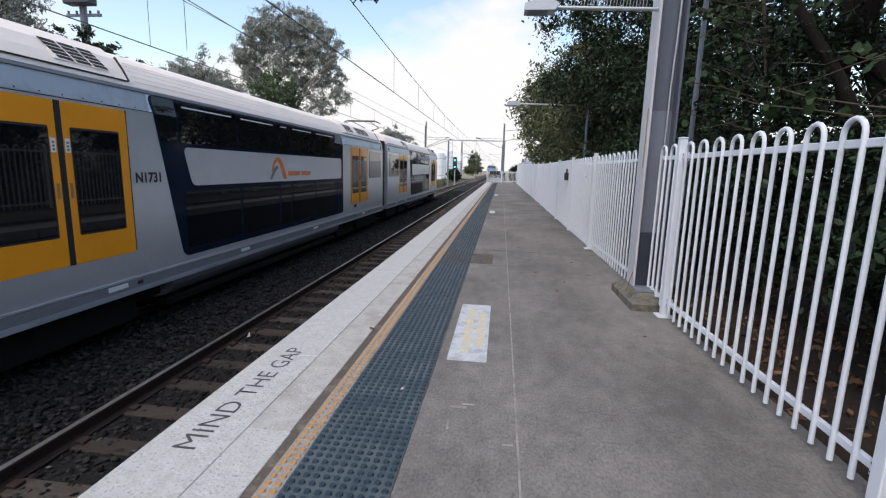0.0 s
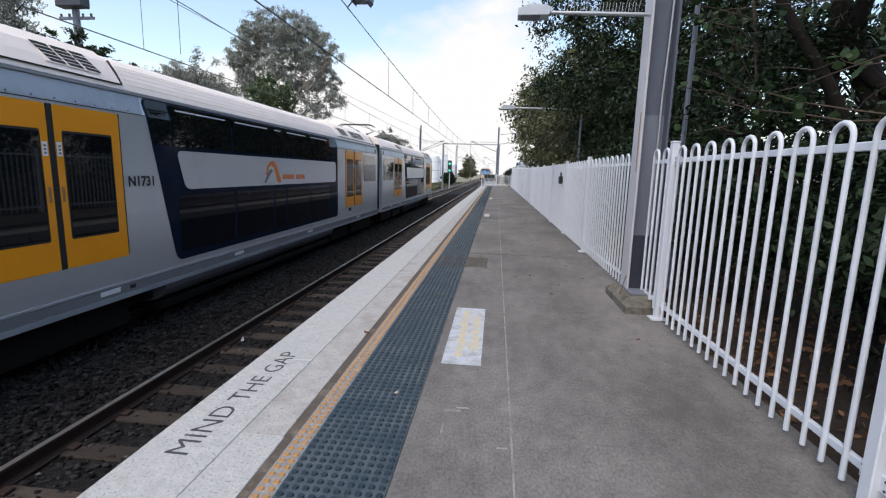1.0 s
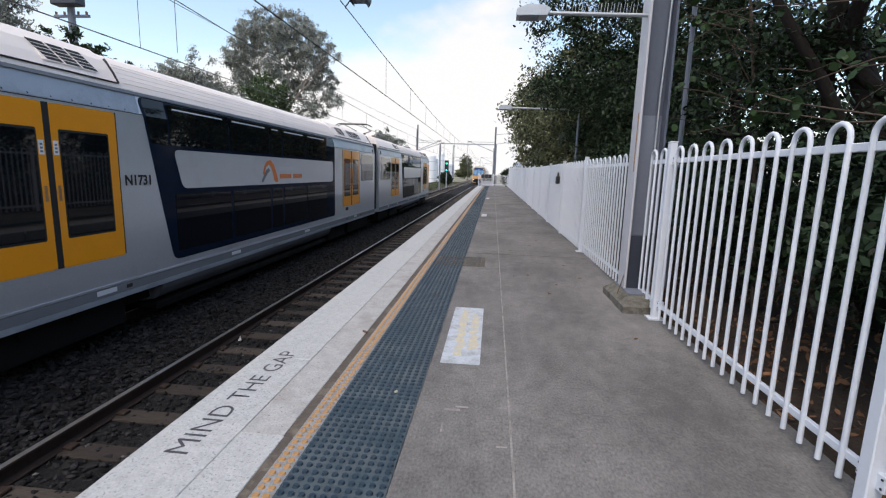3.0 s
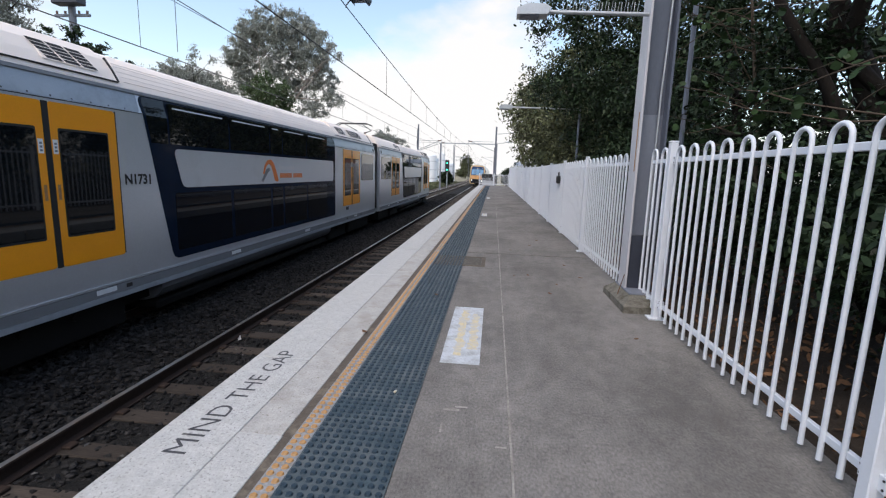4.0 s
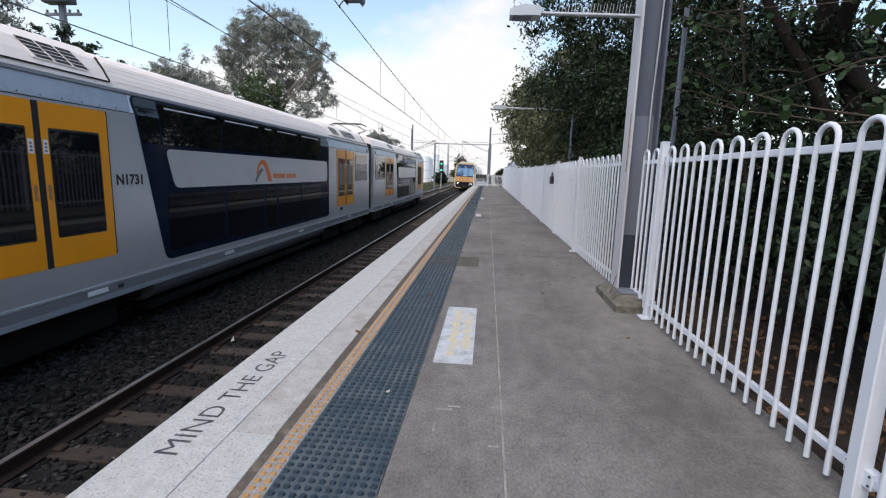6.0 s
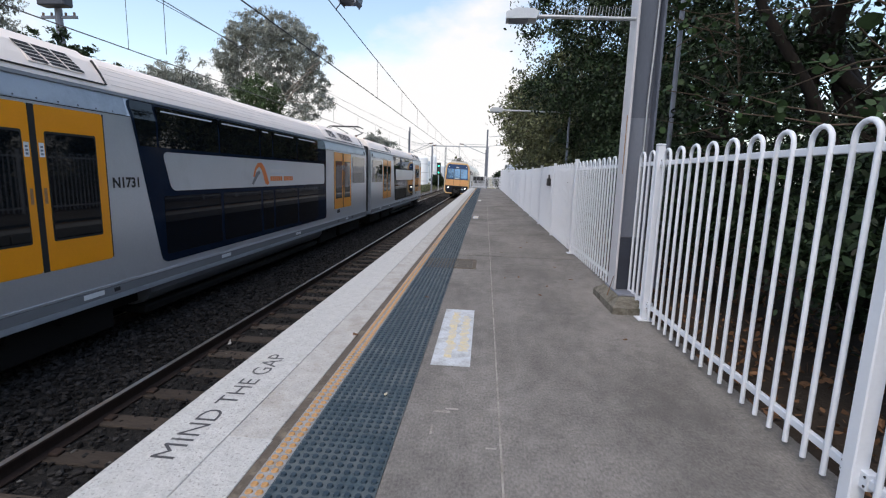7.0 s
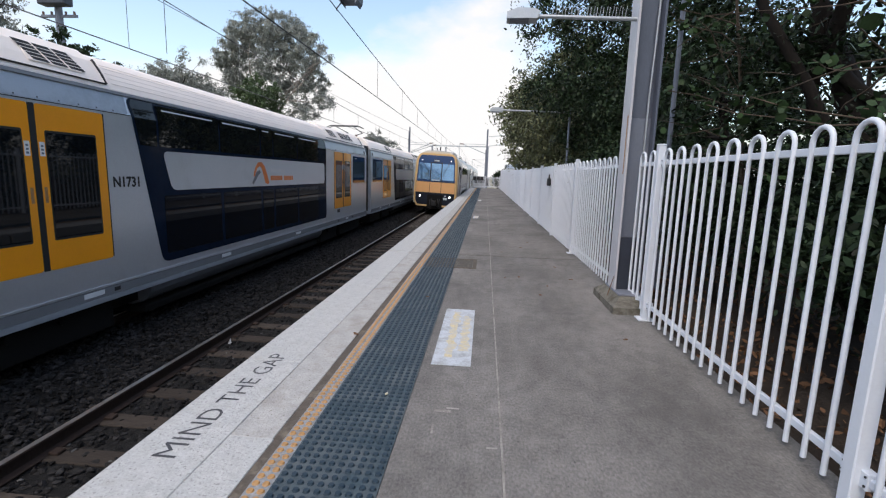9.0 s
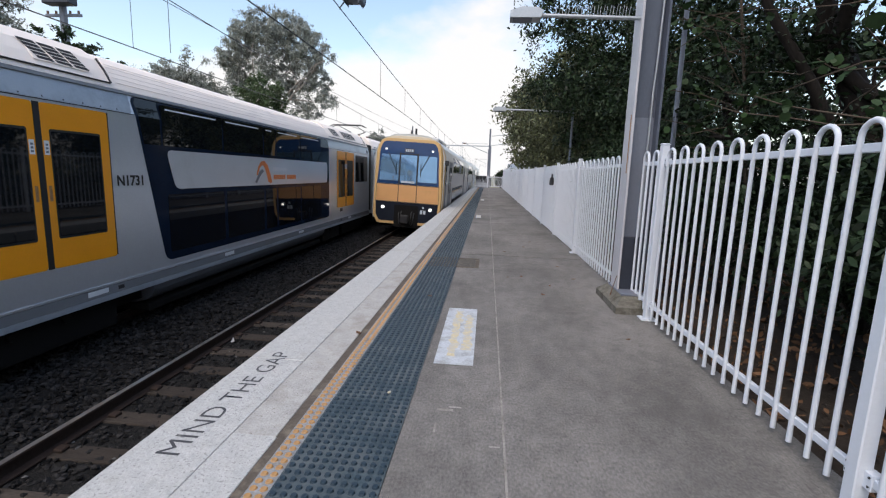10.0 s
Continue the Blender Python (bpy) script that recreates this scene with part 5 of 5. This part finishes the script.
# ---- trees ----
def leaves(centres, spread, per, size, seed, mat, flat=0.6, droop=0.0, wide=0.45):
    """A crown of many small leaves set along twigs in clumps, as one mesh."""
    rg = np.random.default_rng(seed)
    n = len(centres) * per
    c = np.repeat(np.asarray(centres, float), per, 0)
    rad = np.repeat(np.asarray(spread, float) * np.ones(len(centres)), per)[:, None]
    k = max(1, min(9, per // 9))
    twig = rg.normal(size=(len(centres) * k, 3)) * np.array([1, 1, flat])
    twig /= np.linalg.norm(twig, axis=1, keepdims=True)
    reach = rg.uniform(0.6, 1.15, (len(twig), 1))
    pick = np.repeat(np.arange(len(centres)), per) * k + np.tile(np.arange(per) % k, len(centres))
    d, along = twig[pick], rg.uniform(0.12, 1.0, (n, 1)) ** 0.7
    jit = rg.normal(size=(n, 3)) * (0.05 + 0.15 * along)
    p = c + (d * along * reach[pick] + jit) * rad
    p[:, 2:] -= 0.25 * rad * along ** 2 * (0.4 + droop)
    u = d * 0.5 + rg.normal(size=(n, 3)) * 0.55
    u[:, 2] -= 0.2 + droop
    u /= np.linalg.norm(u, axis=1, keepdims=True)
    up = rg.normal(size=(n, 3)) * 0.55 + np.array([0, 0, 1.0])
    w = np.cross(u, up)
    w /= np.linalg.norm(w, axis=1, keepdims=True) + 1e-9
    s = size * rg.uniform(0.55, 1.3, (n, 1))
    v = np.stack([p - u * s, p - u * s * 0.3 + w * s * wide, p + u * s * 0.45 + w * s * wide * 0.8, p + u * s, p + u * s * 0.45 - w * s * wide * 0.8, p - u * s * 0.3 - w * s * wide], 1).reshape(-1, 3)
    f = np.arange(n * 6).reshape(-1, 6)
    me = bpy.data.meshes.new("crown")
    me.from_pydata(v.tolist(), [], f.tolist())
    me.materials.append(mat)
    return me


def limbs(bm, rg, start, way, length, r, depth, ends):
    """A limb that bends, tapers and forks."""
    pts, p, d = [Vector(start)], Vector(start), Vector(way).normalized()
    for i in range(4):
        d = (d + Vector((rg.gauss(0, 0.11), rg.gauss(0, 0.11), rg.gauss(0.05, 0.1)))).normalized()
        p = p + d * length / 4
        pts.append(p.copy())
    tube(bm, pts, r, 8 if r > 0.08 else 5, r * (0.3 if depth == 0 else 0.5))
    if depth == 0:
        ends.append(p)
        return
    for k in range(3):
        side = Vector((rg.gauss(0, 1), rg.gauss(0, 1), rg.gauss(0.35, 0.5))).normalized()
        limbs(bm, rg, pts[2 + k % 3] if k else p, d * 0.7 + side * 0.85, length * rg.uniform(0.6, 0.8), r * 0.5, depth - 1, ends)


def tree(at, height, blobs, count, per, size, seed, leaf, bark, label, trunk_r=0.2, lean=(0, 0), spread=0.5, droop=0.0, name="tree", group="", boughs=(), wide=0.45):
    """blobs: ellipsoids (x, y, z, rx, ry, rz) from the tree's foot in which the crown's clumps lie."""
    t = thing(name, label, "tree", at, group)
    rg = random.Random(seed)
    bm, ends = bmesh.new(), []
    limbs(bm, rg, (0, 0, -0.1), (lean[0], lean[1], 1), height * 0.55, trunk_r, 0, ends)
    top = ends[0]
    for k in range(5):
        b = blobs[k % len(blobs)]
        goal = Vector((b[0] + rg.uniform(-0.5, 0.5) * b[3], b[1] + rg.uniform(-0.5, 0.5) * b[4], b[2] + rg.uniform(-0.2, 0.5) * b[5]))
        base = Vector((top.x, top.y, top.z)) * rg.uniform(0.8, 1.0)
        limbs(bm, rg, base, goal - base, (goal - base).length * 0.55, trunk_r * 0.36, 2, ends)
    for pts, r0, r1 in boughs:
        tube(bm, pts, r0, 9, r1)
    part("trunk", bm, bark, t, "branching trunk")
    cs, sp = [], []
    vol = [b[3] * b[4] * b[5] for b in blobs]
    for b, v in zip(blobs, vol):
        for i in range(max(4, int(count * v / sum(vol)))):
            d = Vector((rg.gauss(0, 1), rg.gauss(0, 1), rg.gauss(0, 1))).normalized() * rg.random() ** 0.4
            cs.append((b[0] + d.x * b[3], b[1] + d.y * b[4], b[2] + d.z * b[5]))
            sp.append(spread * rg.uniform(0.6, 1.3))
    for p in ends[1:]:
        cs.append(tuple(p))
        sp.append(spread * 0.9)
    ob = new("crown", leaves(cs, sp, per, size, seed, leaf, droop=droop, wide=wide))
    ob.parent = t
    return t


G_HEDGE = "trees behind the fence"
L1 = "dense dark green tree overhanging the white fence"
L2 = "olive green bushy tree behind the white fence"
# row along the fence
ROW = (
    (4.8, 0.8, 6, (0, 0, 4.2, 2.5, 2.4, 2.2), (0.4, 0, 1.5, 1.5, 1.8, 1.2), (0, 0, 3, 1.5, 1.5, 1.2), 74, 150, 0.036, M_LEAF_SHADED, 0.12, (0.15, 0.1)),
    (4.2, 5.0, 7, (-0.3, 0.2, 4.9, 2.4, 2.2, 2.0), (0.2, 0, 1.3, 1.3, 1.8, 1.0), (-1.3, 0.8, 2.6, 0.7, 1.0, 0.7), 72, 150, 0.036, M_LEAF_SHADED, 0.25, (0.03, 0.02)),
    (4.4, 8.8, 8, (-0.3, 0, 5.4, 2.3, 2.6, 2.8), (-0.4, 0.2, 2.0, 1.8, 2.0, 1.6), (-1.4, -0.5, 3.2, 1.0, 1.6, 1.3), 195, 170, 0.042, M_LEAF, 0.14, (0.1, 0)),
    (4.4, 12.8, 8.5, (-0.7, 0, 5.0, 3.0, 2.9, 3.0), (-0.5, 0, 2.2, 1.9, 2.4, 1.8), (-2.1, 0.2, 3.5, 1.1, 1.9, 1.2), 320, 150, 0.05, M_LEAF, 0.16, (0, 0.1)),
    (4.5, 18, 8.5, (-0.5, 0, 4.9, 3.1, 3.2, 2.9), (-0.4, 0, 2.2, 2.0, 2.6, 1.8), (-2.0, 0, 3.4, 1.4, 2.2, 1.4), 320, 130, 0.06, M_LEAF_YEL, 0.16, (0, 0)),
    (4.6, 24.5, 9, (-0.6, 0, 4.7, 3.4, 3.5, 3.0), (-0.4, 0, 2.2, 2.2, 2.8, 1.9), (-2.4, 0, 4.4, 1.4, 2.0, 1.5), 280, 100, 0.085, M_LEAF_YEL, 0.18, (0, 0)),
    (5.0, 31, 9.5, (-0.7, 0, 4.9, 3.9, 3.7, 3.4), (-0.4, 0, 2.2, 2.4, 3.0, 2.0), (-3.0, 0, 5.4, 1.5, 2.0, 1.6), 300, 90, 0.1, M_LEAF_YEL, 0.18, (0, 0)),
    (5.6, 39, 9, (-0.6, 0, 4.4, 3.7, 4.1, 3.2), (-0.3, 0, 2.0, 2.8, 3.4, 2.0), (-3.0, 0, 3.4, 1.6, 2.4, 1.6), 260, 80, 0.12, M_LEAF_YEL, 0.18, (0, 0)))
BOUGHS = [([(-0.3, 0, 1.2), (-0.75, 0.05, 1.9), (-1.05, 0.1, 2.5), (-1.55, 0.1, 3.2), (-1.9, 0.3, 4.3)], 0.075, 0.035),
          ([(0.0, 0, 1.5), (0.35, -0.3, 2.1), (0.7, -0.8, 2.9), (0.8, -1.2, 4.0)], 0.1, 0.045),
          ([(0.0, 0.1, 1.0), (-0.1, -0.8, 1.7), (0.1, -1.5, 2.4), (0.3, -1.9, 3.4)], 0.09, 0.04)]
for i, (x, y, h, hi, lo, over, n, per, size, leaf, r, lean) in enumerate(ROW):
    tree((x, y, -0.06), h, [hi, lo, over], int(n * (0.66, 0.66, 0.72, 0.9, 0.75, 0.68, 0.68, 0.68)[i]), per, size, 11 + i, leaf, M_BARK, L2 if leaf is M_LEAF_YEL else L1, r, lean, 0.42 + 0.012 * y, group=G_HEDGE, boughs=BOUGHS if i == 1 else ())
# a climber with bare twigs and round leaves between the trunks and the fence
vine = thing("climbing_vine", "climbing vine with bare brown twigs and round green leaves", "vine", (0, 0, -0.06))
rg = random.Random(77)
bm, tips = bmesh.new(), []
tube(bm, [(3.1, 5.6, 0), (3.0, 5.7, 1.2), (2.9, 5.8, 2.4), (2.8, 6.0, 3.6)], 0.035, 6, 0.015)
tube(bm, [(3.3, 3.6, 0), (3.2, 3.7, 1.2), (3.0, 3.6, 2.4), (3.0, 3.4, 3.6)], 0.03, 6, 0.012)
for k in range(70):
    top = k % 2
    z = rg.uniform(1.6, 3.5)
    p = Vector((3.0 - 0.05 * z, 5.8 if top else 3.6, z))
    d = Vector((rg.uniform(-0.7, 0.5), rg.uniform(-1, 1), rg.uniform(-0.25, 0.35))).normalized()
    pts = [p.copy()]
    for q in range(4):
        d = (d + Vector((rg.gauss(0, 0.2), rg.gauss(0, 0.2), rg.gauss(0, 0.15)))).normalized()
        p = p + d * rg.uniform(0.18, 0.42)
        p.x = max(p.x, 2.0)
        pts.append(p.copy())
        if q > 0:
            tips.append(tuple(p))
    tube(bm, pts, 0.009, 4, 0.004)
part("stem", bm, M_TWIG, vine, "bare brown branching stem")
ob = new("foliage", leaves(tips, 0.17, 3, 0.046, 78, M_VINE, wide=0.85))
ob.parent = vine
# second row, closing the view
# the tree at y -11 is out of view, added to screen light
for i, (x, y, h, n) in enumerate(((9.5, -11, 8, 160), (8.6, -1, 6.5, 110), (9.4, 17, 7.6, 30), (8.4, 11.5, 5.6, 16), (10.2, 25, 10, 240), (10.5, 34, 10, 240))):
    tree((x, y, -0.06), h, [(0, 0, h * 0.6, 3.0, 3.4, h * 0.36), (0, 0, 1.7, 2.6, 3.2, 1.7)], n, 80, 0.09, 30 + i, M_LEAF, M_BARK, L1, 0.2, (0, 0), 0.75, group=G_HEDGE)

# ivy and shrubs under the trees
# these leaves carry the understorey's shade in their base colour
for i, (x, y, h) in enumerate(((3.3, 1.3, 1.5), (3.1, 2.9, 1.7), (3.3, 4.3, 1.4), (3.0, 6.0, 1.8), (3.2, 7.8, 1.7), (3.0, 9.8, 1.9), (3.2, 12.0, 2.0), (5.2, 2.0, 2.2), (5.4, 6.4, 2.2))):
    tree((x, y, -0.06), 1.0, [(0, 0, 0.45 + h * 0.5, 0.75, 1.05, h * 0.55)], 42, 150, 0.04, 80 + i, M_LEAF_SHADED, M_BARK, "shade-darkened ivy-leaved shrub on the soil behind the fence", 0.05, (0, 0), 0.4, name="shrub", group="shrubs behind the fence")

# leaf litter
rg = np.random.default_rng(9)
pts = np.stack([rg.uniform(1.9, 6.5, 7000), rg.uniform(0.2, 14, 7000), rg.uniform(-0.055, -0.02, 7000)], 1)
litter = tagged(new("leaf_litter", leaves(pts, 0.02, 1, 0.038, 4, M_LITTER)), "brown dead leaves strewn over the soil", "leaf litter", kind="stuff")

# beyond the far track
L3 = "tall grey-green gum tree with an open crown"
tree((-22.6, 48, -1.42), 16, [(0.3, 0, 16.4, 4.3, 3.6, 2.2), (-3.7, 0, 14.4, 1.9, 2.6, 2.3), (3.9, 0, 14.8, 2.0, 2.8, 2.2), (4.8, 0, 12.4, 1.5, 2.0, 1.7), (-3.6, 0, 11.8, 1.5, 2.0, 1.6), (0.2, 0, 13.4, 3.0, 2.6, 1.3), (1.4, 0, 11.2, 3.0, 2.4, 1.3), (5.9, 0, 10.2, 1.3, 1.2, 1.2), (3.6, 0, 9.0, 1.8, 1.6, 1.3)],
     560, 170, 0.08, 41, M_LEAF_GUM, M_GUM, L3, 0.42, (0.04, 0), 0.58, 0.8)
tree((-21.9, 44, -1.42), 9, [(0, 0, 9.4, 2.3, 2.2, 2.3), (0.6, 0, 7.0, 3.0, 2.4, 2.0)], 190, 140, 0.09, 42, M_LEAF_LIT, M_BARK, "bright green leafy tree beside the gum tree", 0.22, (0, 0), 0.6)
tree((-31.5, 46, -1.42), 11, [(-1.2, 0, 11.8, 2.5, 2.2, 1.5), (1.4, 0, 10.8, 2.9, 2.2, 1.7), (3.4, 0, 9.2, 2.6, 2.0, 1.9)], 170, 120, 0.1, 43, M_LEAF_GUM, M_BARK, "grey-green tree behind the train", 0.25, (0, 0), 0.7, 0.4)
tree((-35.4, 30, -1.42), 13, [(0, 0, 13.6, 3.4, 3, 2.6), (1.2, 0, 11, 2.4, 2, 1.6)], 130, 120, 0.1, 44, M_LEAF_GUM, M_BARK, "olive gum tree behind the train", 0.3, (0, 0), 0.75, 0.5)
tree((-28.2, 29, -1.42), 9, [(-0.7, 0, 10.0, 1.7, 1.4, 0.7), (1.2, 0, 9.6, 1.4, 1.2, 0.9)], 46, 60, 0.14, 45, M_LEAF, M_BARK, "dark green tree under the power pole", 0.2, (0, 0), 0.55)
tree((-15.6, 66, -1.42), 6.5, [(0, 0, 6.9, 1.9, 2, 1.2)], 60, 90, 0.12, 46, M_LEAF_GUM, M_BARK, "dark tree behind the train roof", 0.2, (0, 0), 0.6)
for i, (x, y, r, h) in enumerate(((-10.4, 102, 1.4, 2.7), (-17.5, 300, 4.0, 14), (2.6, 82, 1.2, 3.4), (4.4, 104, 2.0, 3.8), (13, 120, 4, 5), (6, 150, 3, 4.2), (-30, 190, 8, 8), (-14, 230, 5, 5), (10, 240, 6, 5), (24, 230, 10, 7), (-45, 220, 12, 10), (-60, 150, 9, 9))):
    tree((x, y, -1.42), h, [(0, 0, h * 0.62, r, r, h * 0.42)], 70, 50, 0.16 + y * 0.0012, 60 + i, M_LEAF_YEL if i % 2 else M_LEAF, M_BARK, "far dark green tree beside the railway", 0.2, (0, 0), 0.35 * r, group="far trees")
rg = np.random.default_rng(19)
n = 5000
gx = np.concatenate([rg.uniform(-16, -9.6, n // 2), rg.uniform(-14, -9.6, n // 2)])
gy = np.concatenate([rg.uniform(60, 140, n // 2), rg.uniform(55, 90, n // 2)])
grass = tagged(new("grass", leaves(np.stack([gx, gy, np.full(n, -1.3)], 1), 0.15, 3, 0.16, 5, M_LEAF_YEL, 0.8)), "dry green grass tufts beside the far track", "grass", kind="stuff")


# ---- what moves ----
def motions():
    keys = ((0, 151.0), (1.5, 129.5), (2.7, 112.8), (3.8, 98.0), (4.5, 88.5), (5.7, 72.6), (6.8, 58.2), (7, 55.6), (8, 43.7), (9, 31.7), (9.5, 25.6), (10, 19.5))
    for i, car in enumerate(arriving):
        walk(car, [(t, pose(NEAR - 0.06, y + 20.25 * i, RAIL - 0.01, 0, 2.3, 0)) for t, y in keys])


motions()
